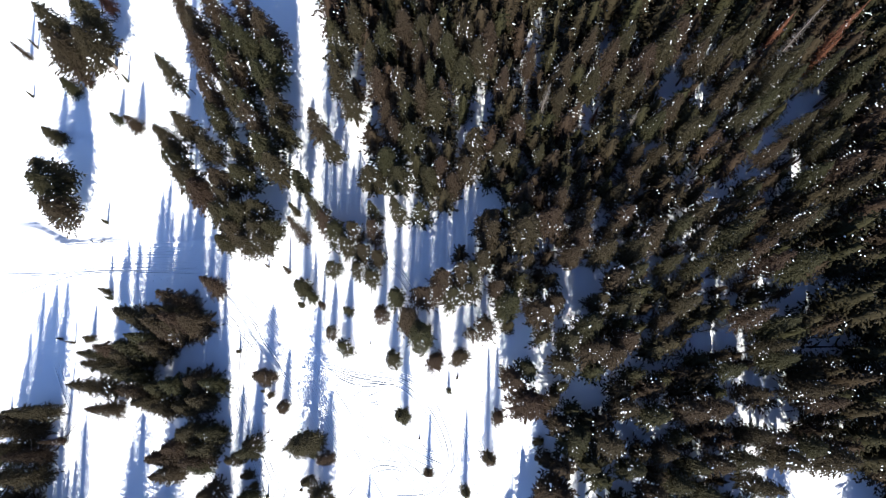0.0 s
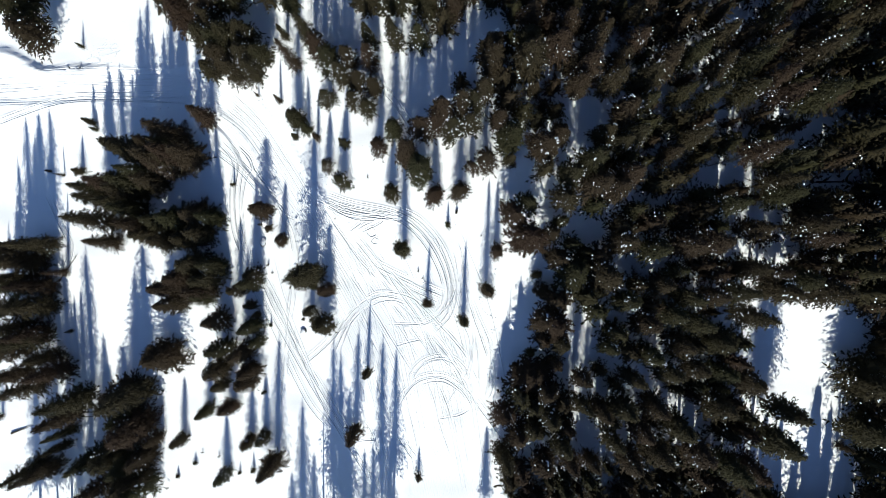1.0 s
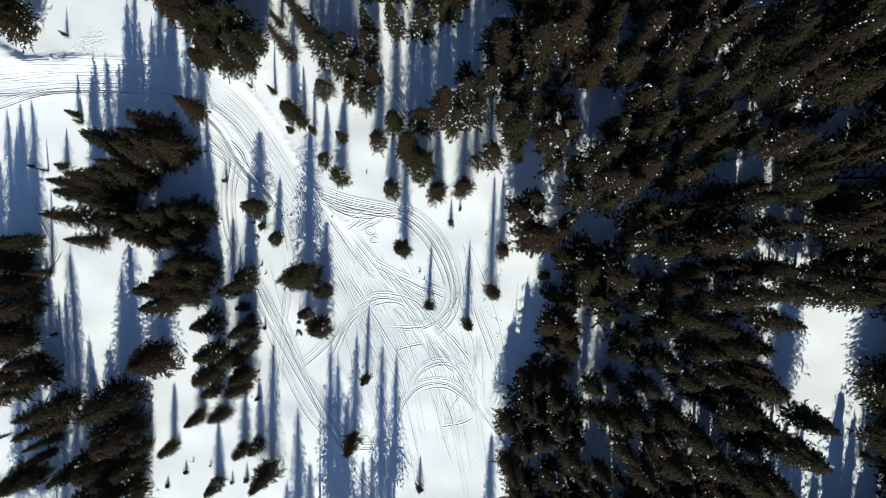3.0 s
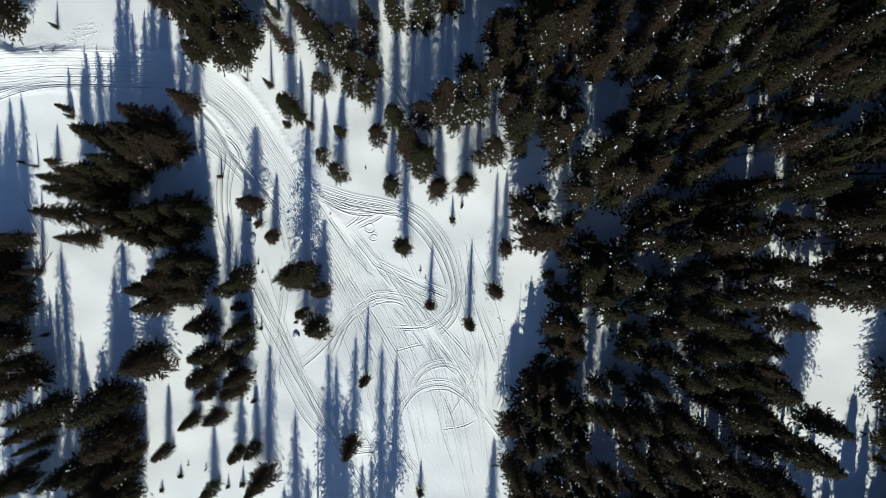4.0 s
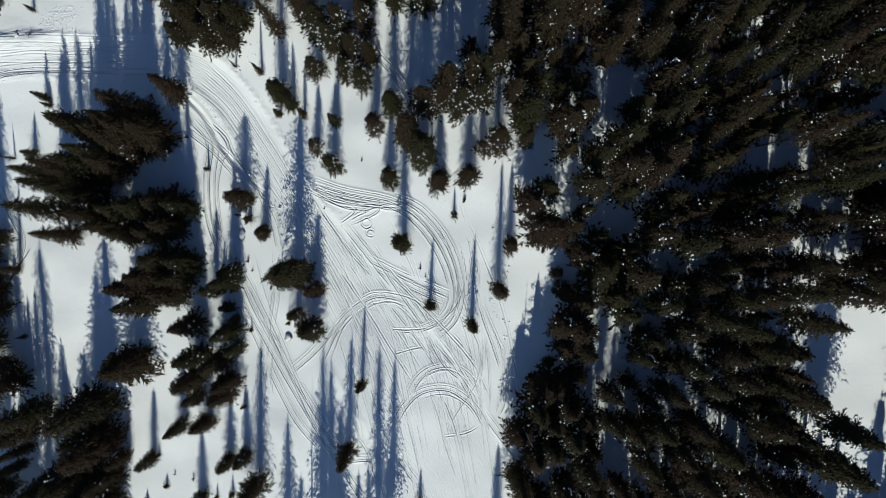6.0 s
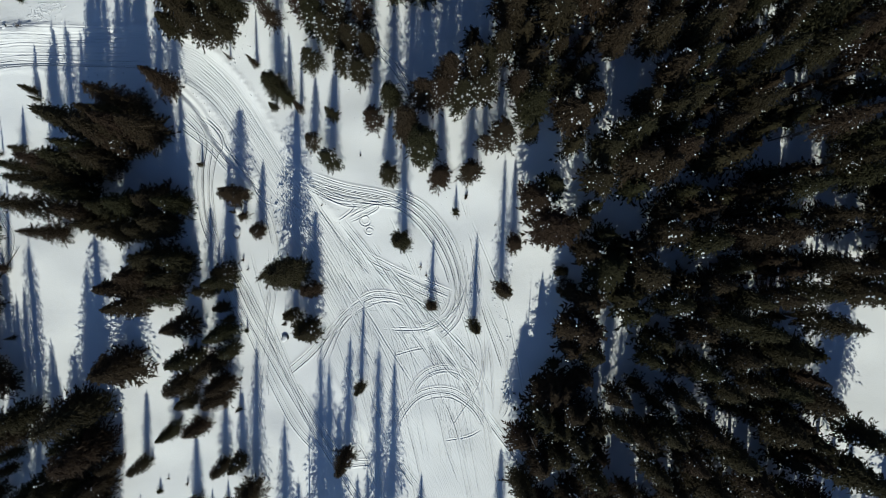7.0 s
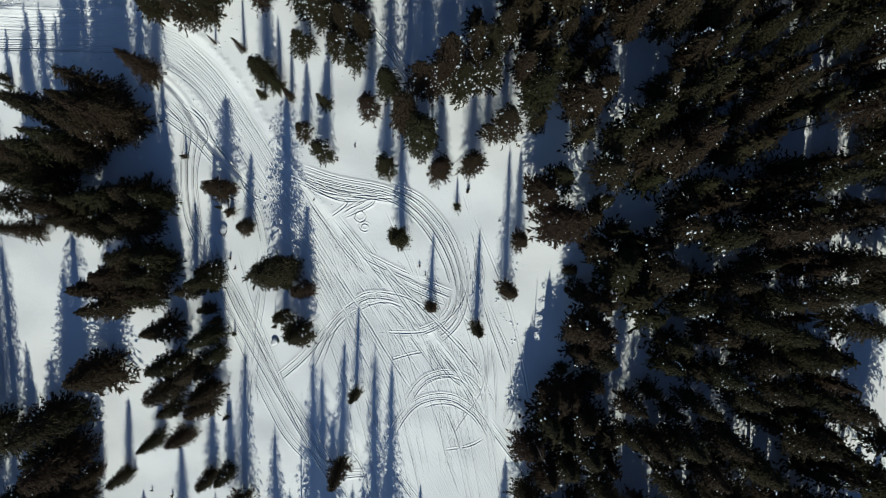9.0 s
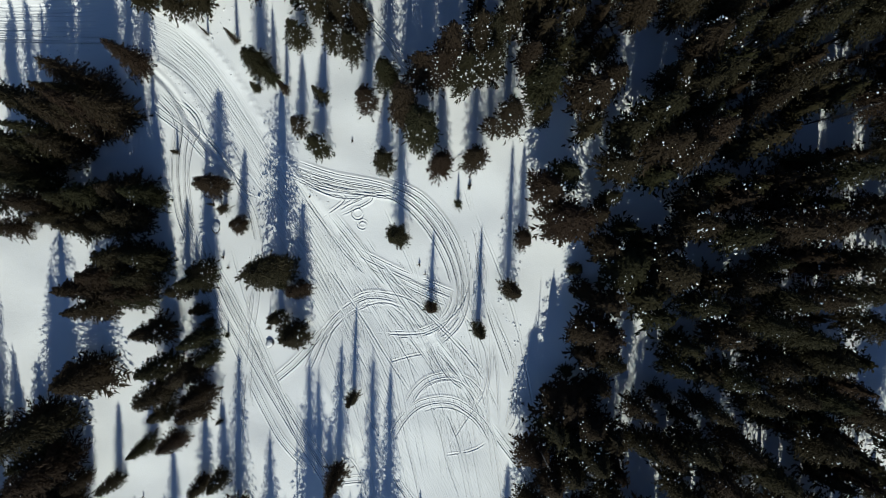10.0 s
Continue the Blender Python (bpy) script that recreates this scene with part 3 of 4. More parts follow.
def fir(habit, x, y, height, radius):
    kind = DICE.randrange(len(HABITS[habit]))
    crown, clumps = HABITS[habit][kind]
    m = Matrix.Translation((x, y, ground_z(x, y) - 0.1)) @ pose(0, 0, 0, DICE.uniform(-1.5, 1.5), DICE.uniform(-1.5, 1.5), DICE.uniform(0, 360))
    size = Vector((radius, radius, height))
    PLACED.append((x, y, radius))
    key = (habit, kind)
    label = LABELS[habit]
    if habit == "open":
        label = ("tall " if height > 13 else "mid-sized ") + ("broad " if radius > 2.2 else "narrow ") + label
    if key in FIRST:
        model = FIRST[key]
        return tagged(copy_thing(model, m @ Matrix.Diagonal((*(a / b for a, b in zip(size, model.scale)), 1))), label)
    dead = habit in ("bare", "pole")
    tree = new("dead_tree" if dead else "fir_tree")
    tagged(tree, label, "tree", {"deep": "firs of the closed forest", "stand": "firs of the forest stands"}.get(habit, "scattered firs"))
    part("trunk", TRUNKS["pole" if habit == "pole" else "dead" if dead else "fir"], tree)
    part("crown", crown, tree)
    if clumps:
        tagged(part("branch_snow", clumps, tree, "white snow lumps"), kind="stuff")
    tree.matrix_basis = m
    tree.scale = size
    FIRST[key] = tree
    return tree


FIRST = {}


def plant(rows, habit="", wide=1.0, tall="open"):
    for x, y, height, radius in rows:
        radius *= wide
        snowy = tall == "open" and y > 11 and -28 < x < 10
        shape = "snowy" if snowy else "spire" if x < -66 else tall
        fir(habit or ("small" if height < 5 else "young" if height < 9.6 and radius < 1.25 else shape), x, y, height, radius)


# west stand: x, y, height, crown radius
plant([
    (-58.7, 9.9, 16.0, 2.20), (-56.3, 10.8, 15.0, 2.21), (-59.1, 4.7, 17.0, 2.33), (-58.3, 1.1, 13.0, 1.76), (-52.4, 16.7, 17.0, 2.64), (-45.1, 18.4, 17.0, 2.61),
    (-50.3, 12.5, 17.0, 2.41), (-45.2, 16.8, 15.0, 2.41), (-45.8, 14.5, 14.0, 2.43), (-46.7, 13.8, 15.0, 2.66), (-40.2, 21.7, 13.0, 1.92), (-54.9, 7.6, 16.0, 2.30),
    (-52.8, 6.4, 16.0, 2.30), (-45.2, 5.0, 14.0, 2.46), (-41.6, 5.7, 13.0, 2.71), (-39.8, 5.1, 12.0, 2.10), (-41.4, 2.5, 13.0, 2.23),
    (-50.8, 2.2, 12.0, 2.13), (-46.3, -6.9, 16.0, 2.85), (-42.6, -2.9, 14.0, 2.85), (-46.6, -9.6, 15.0, 2.50), (-39.9, -3.2, 13.0, 2.37), (-39.4, -12.7, 13.0, 2.27),
], "", 1.0, "spire")
plant([
    (-49.6, -19.0, 14.0, 3.96), (-54.7, -31.7, 16.0, 3.49), (-56.4, -24.9, 15.0, 2.97), (-57.0, -30.3, 13.0, 2.62), (-38.9, -17.6, 13.0, 2.41),
    (-39.4, -21.0, 13.0, 2.17), (-34.8, -23.3, 11.0, 2.06), (-33.0, -16.3, 8.0, 1.55), (-43.0, -29.2, 9.0, 1.58), (-38.7, -28.4, 9.0, 1.71), (-39.8, -24.3, 8.0, 1.58),
    (-30.7, -38.2, 15.5, 2.33), (-72.3, -2.8, 17.0, 2.39), (-71.3, -10.4, 18.0, 2.50), (-73.9, -16.1, 18.0, 2.62), (-68.3, -4.4, 10.0, 0.89), (-71.2, -6.7, 16.0, 2.22),
    (-69.7, -21.9, 15.5, 2.60), (-67.3, -27.3, 15.0, 1.89), (-69.6, -33.7, 12.0, 1.43), (-71.0, -36.6, 10.0, 1.34), (-63.5, -37.8, 16.0, 2.70), (-59.9, -37.3, 14.0, 3.04),
])
plant([
    (-56.6, -38.8, 15.0, 3.02), (-54.3, -37.8, 12.0, 2.39), (-52.6, -34.6, 8.0, 1.35), (-70.5, 0.6, 17.0, 2.18), (-73.8, -7.0, 18.0, 2.40), (-75.5, -13.9, 18.0, 2.42),
    (-73.0, -15.2, 16.0, 2.25), (-71.4, -19.6, 13.0, 1.99), (-74.9, -1.9, 17.0, 2.20), (-75.2, -40.0, 16.0, 2.33), (-32.9, -4.6, 9.0, 1.64), (-36.2, -7.5, 9.0, 1.53),
    (-34.1, -10.0, 6.0, 1.17), (-33.0, -11.7, 5.0, 0.78), (-73.4, -40.9, 16.0, 2.33), (-56.2, -41.1, 16.0, 3.28), (-63.0, -43.3, 16.0, 2.52), (-55.0, -42.9, 15.0, 2.90),
    (-84.0, -31.7, 6.0, 0.85), (-61.2, 21.7, 5.0, 0.87), (-67.7, 12.9, 4.0, 0.50), (-47.4, -34.6, 1.6, 0.50), (-73.9, -5.3, 17.0, 2.31),
])
plant([
    (-76.3, -18.0, 17.0, 2.25), (-79.7, -19.0, 17.0, 2.36), (-72.9, -0.2, 17.0, 2.29), (-77.0, -10.5, 18.0, 2.41), (-77.8, -17.5, 18.0, 2.44), (-77.5, -22.8, 18.0, 2.46),
    (-74.7, -24.8, 17.0, 2.37), (-49.0, 11.2, 15.0, 2.20), (-42.6, 15.1, 15.0, 2.65), (-48.3, 16.7, 14.0, 2.43), (-44.1, 1.4, 12.0, 2.50), (-41.2, -5.5, 13.0, 2.63),
    (-45.1, -5.3, 14.0, 2.62), (-41.9, -8.3, 11.0, 2.03), (-53.4, 9.6, 15.0, 2.57), (-52.6, 3.9, 14.0, 2.48), (-48.6, 4.3, 13.0, 2.48), (-47.5, 1.2, 12.0, 2.25),
    (-42.4, -7.1, 13.0, 2.51), (-58.7, 8.3, 14.0, 2.11), (-33.1, -6.0, 13.0, 1.95), (-33.7, -13.6, 13.0, 1.98), (-35.1, -18.1, 13.0, 2.20), (-34.4, -21.4, 11.0, 2.04),
], "", 1.0, "spire")
plant([
    (-47.5, 14.5, 18.5, 2.70), (-51.5, 15.5, 19.0, 2.70), (-44.5, 15.0, 17.0, 2.40), (-52.5, 11.0, 17.0, 2.60), (-68.8, -30.5, 16.0, 2.50),
], "", 1.0, "spire")
# two broad firs at the foot of the west stand
plant([
    (-65.5, -27.0, 19.5, 2.30), (-54.8, -25.8, 19.5, 2.80),
], "column")
# unseen firs added below the west stand to shade the snow between its lowest trees
plant([
    (-67.5, -52.0, 20.0, 2.70), (-63.5, -50.5, 21.0, 2.80), (-59.5, -52.0, 19.0, 2.60), (-71.5, -50.0, 18.0, 2.50),
    (-74.5, -53.0, 19.0, 2.70), (-78.0, -51.0, 20.0, 2.80), (-69.5, -54.0, 20.0, 2.60), (-65.5, -54.0, 20.0, 2.80), (-61.5, -54.5, 20.0, 2.70),
], "stand")
# north-west stand: x, y, height, crown radius
plant([
    (-37.8, 33.3, 14.0, 2.05), (-35.9, 30.5, 13.0, 2.07), (-33.8, 28.4, 12.0, 2.18), (-31.7, 30.4, 13.0, 2.16), (-31.2, 28.5, 11.0, 1.90), (-34.3, 33.1, 14.0, 2.14),
    (-29.6, 30.8, 11.0, 1.89), (-31.9, 33.5, 13.0, 2.05), (-38.0, 28.7, 10.0, 1.73), (-69.6, 41.5, 14.0, 3.00), (-69.1, 38.6, 16.0, 3.23), (-67.8, 34.8, 14.0, 2.48),
    (-69.7, 65.3, 14.0, 2.42), (-69.1, 67.5, 16.0, 2.74), (-63.0, 68.4, 17.0, 2.83), (-67.2, 63.3, 13.0, 3.41), (-62.0, 63.7, 15.0, 3.35), (-47.5, 57.3, 16.0, 1.90),
    (-44.3, 48.1, 16.0, 2.04), (-47.0, 45.2, 17.0, 2.16), (-45.9, 41.9, 15.0, 2.07), (-43.9, 39.3, 15.0, 2.19), (-41.8, 36.8, 14.0, 2.21), (-40.3, 44.2, 15.0, 2.05),
], "stand", 1.22)
plant([
    (-37.8, 37.8, 16.0, 2.42), (-35.6, 32.0, 14.0, 2.02), (-39.8, 52.8, 17.0, 2.12), (-41.0, 59.7, 18.0, 2.32), (-41.6, 63.5, 18.0, 2.31), (-37.3, 58.6, 18.0, 2.32),
    (-36.0, 62.1, 18.0, 2.54), (-34.8, 56.2, 17.0, 2.33), (-33.5, 51.2, 16.0, 1.77), (-31.9, 47.4, 18.0, 2.11), (-30.7, 43.3, 17.0, 2.37), (-28.2, 40.0, 16.0, 2.39),
    (-28.2, 50.4, 17.0, 2.11), (-30.3, 54.5, 18.0, 2.32), (-32.7, 60.1, 18.0, 2.53), (-29.3, 58.6, 17.0, 2.31), (-30.0, 62.7, 18.0, 2.52), (-28.0, 46.7, 14.0, 2.15),
    (-37.1, 35.7, 14.0, 1.90), (-34.0, 38.9, 15.0, 2.30), (-34.7, 43.0, 16.0, 2.15), (-38.6, 48.7, 16.0, 2.02), (-35.6, 51.7, 17.0, 2.00), (-44.5, 67.1, 17.0, 2.32),
], "stand", 1.22)
plant([
    (-39.4, 67.0, 18.0, 2.30), (-33.8, 66.6, 18.0, 2.28),
], "stand", 1.22)
plant([
    (-72.1, 50.1, 7.0, 1.92), (-79.2, 66.4, 7.0, 1.01), (-77.9, 68.4, 4.0, 0.64), (-69.2, 59.0, 7.0, 1.64), (-66.6, 60.6, 7.0, 1.26), (-78.3, 58.9, 3.0, 0.52),
    (-60.7, 53.3, 5.0, 1.15), (-57.0, 51.8, 7.0, 1.51), (-59.6, 61.0, 4.0, 0.63), (-62.2, 34.4, 3.0, 0.65),
])
# the clearing and its rim: x, y, height, crown radius
plant([
    (-24.9, -12.5, 3.0, 0.42), (-24.6, 29.9, 17.0, 1.37), (-21.4, 33.5, 16.0, 1.82), (-18.3, 29.5, 14.0, 2.40), (-16.9, 28.1, 12.0, 2.33),
    (-19.9, 31.2, 14.0, 2.12), (-15.6, 30.2, 12.0, 2.04), (-26.2, 34.6, 8.0, 0.95), (-12.2, 33.3, 12.0, 1.66), (-8.0, 33.2, 14.0, 1.81), (-4.2, 32.7, 13.0, 2.00),
    (-24.7, 21.3, 9.0, 1.93), (-23.2, 19.9, 7.0, 1.17), (-21.7, 18.5, 6.0, 0.78), (-25.4, 18.7, 5.0, 0.69), (-27.8, 24.6, 6.0, 0.59), (-31.6, 25.6, 4.0, 0.40),
    (-15.1, 24.0, 9.0, 1.71), (-12.7, 22.9, 9.0, 1.81), (-19.5, 24.4, 9.0, 1.72), (-13.9, 26.6, 11.0, 2.16), (-8.4, 19.1, 11.0, 1.98), 
], "")
plant([
    (-3.8, 18.7, 15.0, 2.32), (-11.7, 26.0, 10.0, 1.69), (-12.2, 30.1, 12.0, 1.85), (-16.7, 17.2, 9.0, 0.96), (-0.5, 20.8, 17.0, 2.62), (2.5, 21.6, 17.0, 2.42),
    (1.2, 18.7, 14.0, 2.30), (3.8, 19.3, 14.0, 2.11), (-1.7, 19.4, 12.0, 1.95), (4.4, 22.0, 15.0, 1.99), (4.4, 12.9, 9.0, 1.42), (6.5, 13.8, 14.0, 2.12),
    (10.2, 13.9, 11.0, 1.21), (1.8, 5.9, 1.5, 0.33), (-31.9, 4.0, 4.0, 0.46), (-21.2, -13.0, 9.0, 2.15), (-20.4, -7.3, 8.0, 1.51),
    (-23.4, -11.0, 7.0, 1.29), (-22.9, -6.7, 5.0, 0.97), (-30.5, 3.4, 3.5, 1.06), (-64.2, 13.4, 4.6, 1.39), (-31.2, 6.3, 8.5, 1.88), (-28.2, 1.3, 6.6, 1.31),
], "")
plant([
    (-3.2, -9.5, 7.2, 1.04), (3.0, -12.3, 9.2, 1.20), (6.9, -7.1, 13.6, 1.49), (8.5, -0.6, 8.9, 1.43), (-9.0, 9.1, 7.3, 1.74), (-1.8, 8.6, 9.1, 1.93),
    (2.3, 9.2, 8.9, 1.82), (0.4, 3.8, 3.3, 0.82), (-17.4, 11.2, 8.6, 1.75), (-19.8, 13.8, 6.7, 1.33), (-11.0, 16.5, 8.7, 1.72), (-13.7, -21.8, 7.5, 1.07),
    (-16.0, -32.2, 12.2, 1.63), (-4.9, -41.0, 3.8, 1.09), (-48.2, -34.9, 7.9, 1.30), (-40.4, -41.5, 7.9, 1.57), (-35.4, -34.8, 7.0, 1.55), (-32.6, -33.9, 8.0, 1.49),
    (-46.4, -39.8, 1.5, 0.67), (-49.8, -42.4, 1.5, 0.62), (-38.0, -41.4, 1.8, 0.50), (-35.3, -40.8, 2.5, 0.78), (-31.0, -13.7, 1.9, 0.48), (9.7, -34.8, 17.0, 2.20),
], "")
plant([
    (-68.5, -15.2, 3.2, 0.64), (-70.2, 13.6, 2.6, 0.52), (-60.9, 20.6, 3.5, 0.70), (-36.6, 10.9, 2.8, 0.56), (-32.6, -25.9, 3.0, 0.60),
])
# broad firs that keep their width up to a blunt top
plant([
    (-23.2, -4.7, 16.5, 2.60), (-7.1, -0.2, 13.0, 1.40), (-4.2, 12.4, 17.0, 2.50), (-6.3, 14.8, 17.0, 2.10),
], "column")
# below the clearing: x, y, height, crown radius
plant([
    (-20.8, -53.6, 27.0, 2.62), (-19.3, -54.8, 26.0, 2.50), (-11.8, -51.7, 26.0, 2.28), (-9.6, -51.0, 24.0, 2.10), (-26.4, -53.4, 19.0, 2.25), (6.9, -50.2, 13.0, 1.75),
    (-28.8, -57.1, 12.0, 1.62), (-13.6, -59.2, 17.0, 1.75), (-15.4, -60.3, 17.0, 1.88), (-18.3, -55.6, 22.0, 2.75), (-10.7, -60.2, 17.0, 2.25), (-24.6, -59.2, 16.0, 2.00),
], "stand")
# east forest: x, y, height, crown radius
plant([
    (9.7, 17.1, 15.0, 2.43), (5.9, 24.2, 15.0, 1.78), (7.1, 27.9, 17.0, 2.27), (12.8, 27.8, 18.0, 2.95), (16.5, 29.7, 17.0, 2.44), (13.7, 24.4, 10.0, 1.07),
    (14.7, 15.5, 15.0, 2.42), (17.4, 17.3, 13.0, 1.80), (8.3, 19.6, 14.0, 1.80), (13.0, 1.3, 13.0, 2.94), (10.8, 5.1, 12.0, 2.29), (12.8, 6.9, 12.0, 1.85),
    (17.2, 2.2, 9.0, 1.55), (18.5, 4.1, 9.0, 1.21), (21.8, 12.7, 18.0, 2.27), (22.7, 9.6, 18.0, 2.49), (18.9, 11.2, 16.0, 2.10), (18.7, 7.6, 14.0, 2.14),
    (27.8, 10.8, 18.0, 2.06), (25.9, 8.6, 17.0, 2.08), (28.3, 16.7, 18.0, 1.73), (26.4, 15.8, 16.0, 1.76), (24.2, 17.0, 14.0, 1.67), (24.4, 24.2, 18.0, 1.82),
], "stand", 1.2)
plant([
    (21.2, 26.1, 18.0, 1.92), (20.0, 24.4, 15.0, 1.65), (27.0, 20.3, 17.0, 2.14), (29.0, 21.3, 18.0, 1.72), (31.9, 26.4, 19.0, 2.29), (29.6, 24.4, 17.0, 2.12),
    (21.5, 29.6, 17.0, 1.92), (27.5, 30.0, 17.0, 1.61), (25.7, 27.8, 15.0, 1.63), (36.4, 16.0, 18.0, 1.61), (33.6, 13.9, 15.0, 1.45), (42.0, 6.0, 19.0, 1.70),
    (45.4, 13.8, 20.0, 1.79), (49.8, 12.8, 19.0, 1.79), (49.4, 9.8, 18.0, 1.71), (53.7, 3.4, 18.0, 2.33), (55.8, 1.2, 18.0, 2.03), (50.0, 7.7, 17.0, 1.73),
    (46.7, 2.8, 16.0, 1.76), (43.6, 26.2, 19.0, 2.06), (47.1, 23.7, 19.0, 1.70), (39.8, 26.1, 17.0, 1.90), (43.6, 22.1, 18.0, 1.79), (53.1, 21.9, 19.0, 2.15),
], "stand", 1.2)
plant([
    (49.6, 22.1, 18.0, 1.78), (38.7, 22.0, 17.0, 1.61), (34.9, 22.3, 16.0, 1.43), (52.0, 27.2, 19.0, 1.75), (45.8, 28.4, 18.0, 1.67), (39.1, 29.8, 18.0, 1.87),
    (36.2, 28.2, 17.0, 1.70), (24.7, -4.8, 16.0, 2.89), (20.5, -4.1, 12.0, 2.96), (18.3, -2.0, 9.0, 2.23), (27.9, -8.4, 16.0, 1.82), (35.6, -3.5, 14.0, 1.49),
    (39.6, 0.5, 18.0, 2.38), (36.5, 0.4, 17.0, 2.29), (31.9, -0.2, 16.0, 2.21), (27.6, 0.6, 15.0, 2.23), (31.7, -16.8, 17.0, 1.72), (29.2, -20.5, 17.0, 1.63),
    (34.6, -10.3, 17.0, 1.81), (38.2, -11.6, 18.0, 1.90), (46.0, -10.4, 19.0, 1.87), (42.3, -14.7, 15.0, 2.25), (35.0, -19.9, 16.0, 2.06), (39.2, -19.2, 15.0, 1.84),
], "stand", 1.2)
plant([
    (33.1, -24.9, 17.0, 1.96), (31.1, -29.1, 17.0, 2.08), (52.7, -25.3, 16.0, 2.36), (51.4, -30.5, 18.0, 2.78), (47.1, -20.9, 15.0, 2.26), (49.3, -3.7, 15.0, 1.68),
    (50.4, -6.4, 16.0, 2.30), (53.2, -5.3, 16.0, 2.39), (56.9, -6.4, 17.0, 2.37), (64.8, -21.3, 14.0, 3.09), (65.8, -28.4, 14.0, 3.12), (25.9, -15.6, 16.0, 1.33),
    (17.9, -12.4, 13.0, 2.55), (15.9, -11.5, 12.0, 2.12), (18.6, -15.7, 14.0, 1.51), (13.8, -21.3, 11.0, 3.30), (16.2, -23.6, 13.0, 2.59), (21.7, -21.1, 15.0, 1.51),
    (21.9, -25.2, 16.0, 1.35), (10.1, -27.7, 11.0, 2.42), (11.9, -31.0, 12.0, 2.41), (14.4, -30.0, 12.0, 2.18), (17.3, -27.6, 14.0, 2.37), (18.7, -32.0, 16.0, 1.69),
], "stand", 1.2)
plant([
    (15.9, -35.4, 14.0, 2.17), (20.5, -34.9, 15.0, 1.55), (24.8, -25.9, 16.0, 1.67), (26.5, -30.9, 16.0, 1.68), (28.3, -25.5, 17.0, 2.08), (29.4, -33.8, 17.0, 2.32),
    (23.8, -34.8, 15.0, 1.54), (33.6, -32.4, 18.0, 2.30), (36.8, -28.6, 17.0, 2.29), (39.6, -32.2, 18.0, 2.50), (44.2, -34.5, 18.0, 2.50), (31.2, -11.8, 16.0, 1.93),
    (36.3, -14.9, 16.0, 1.83), (44.1, -7.0, 17.0, 1.88), (40.6, -7.7, 17.0, 1.89), (37.0, -7.9, 16.0, 1.80), (33.1, -5.6, 15.0, 1.82), (45.7, -3.2, 16.0, 1.78),
    (43.0, -19.8, 15.0, 1.94), (42.9, -25.2, 16.0, 2.17), (47.5, -34.6, 17.0, 2.28),
], "stand", 1.2)
plant([
    (65.0, -32.7, 6.0, 1.02), (14.3, -17.8, 5.0, 1.05), (15.2, -4.5, 5.0, 1.03), (16.1, -7.1, 6.0, 1.71),
])
# north forest: x, y, height, crown radius
NORTH = []
NORTH += [
    (-21.3, 46.6, 17.0, 1.62), (-19.1, 43.6, 14.0, 1.54), (-24.5, 38.3, 13.0, 1.57), (-18.1, 55.0, 17.0, 1.70), (-15.7, 50.5, 15.0, 1.84), (-14.8, 63.2, 17.0, 1.99),
    (-17.2, 59.5, 17.0, 1.58), (-9.5, 40.7, 15.0, 2.61), (-12.3, 38.1, 14.0, 2.09), (-7.8, 37.9, 14.0, 2.31), (-2.8, 38.1, 13.0, 2.31), (-5.7, 44.1, 16.0, 2.47),
    (-8.4, 45.1, 16.0, 2.04), (-3.9, 50.1, 18.0, 1.79), (-7.3, 52.1, 18.0, 2.00), (-10.9, 52.8, 17.0, 2.02), (-9.3, 48.3, 15.0, 1.72), (-6.2, 49.0, 17.0, 2.02),
    (-1.3, 48.7, 17.0, 2.22), (-2.3, 52.8, 18.0, 1.67), (-0.5, 50.4, 17.0, 1.69), (-10.0, 59.3, 18.0, 2.19), (-6.6, 60.5, 19.0, 2.17), (-3.6, 60.0, 18.0, 2.18),
]
NORTH += [
    (-12.0, 57.4, 17.0, 2.00), (-3.9, 56.8, 17.0, 1.48), (-1.4, 59.1, 19.0, 2.26), (0.4, 56.9, 18.0, 2.18), (3.4, 59.3, 18.0, 1.96), (3.0, 53.8, 17.0, 2.40),
    (5.1, 55.7, 18.0, 1.96), (7.1, 58.2, 18.0, 1.95), (4.5, 42.3, 17.0, 2.23), (3.3, 39.2, 14.0, 2.06), (1.1, 37.0, 13.0, 1.86), (-0.7, 39.4, 14.0, 1.85),
    (9.3, 51.6, 17.0, 1.67), (11.5, 45.0, 15.0, 1.70), (8.9, 41.6, 14.0, 1.83), (13.7, 55.4, 16.0, 1.39), (18.9, 52.8, 17.0, 1.96), (18.3, 48.6, 15.0, 1.78),
    (22.4, 55.4, 19.0, 1.65), (25.6, 53.9, 19.0, 1.72), (28.4, 56.8, 18.0, 1.61), (27.8, 51.6, 15.0, 1.45), (23.3, 51.3, 16.0, 1.65), (31.0, 53.2, 18.0, 2.12),
]
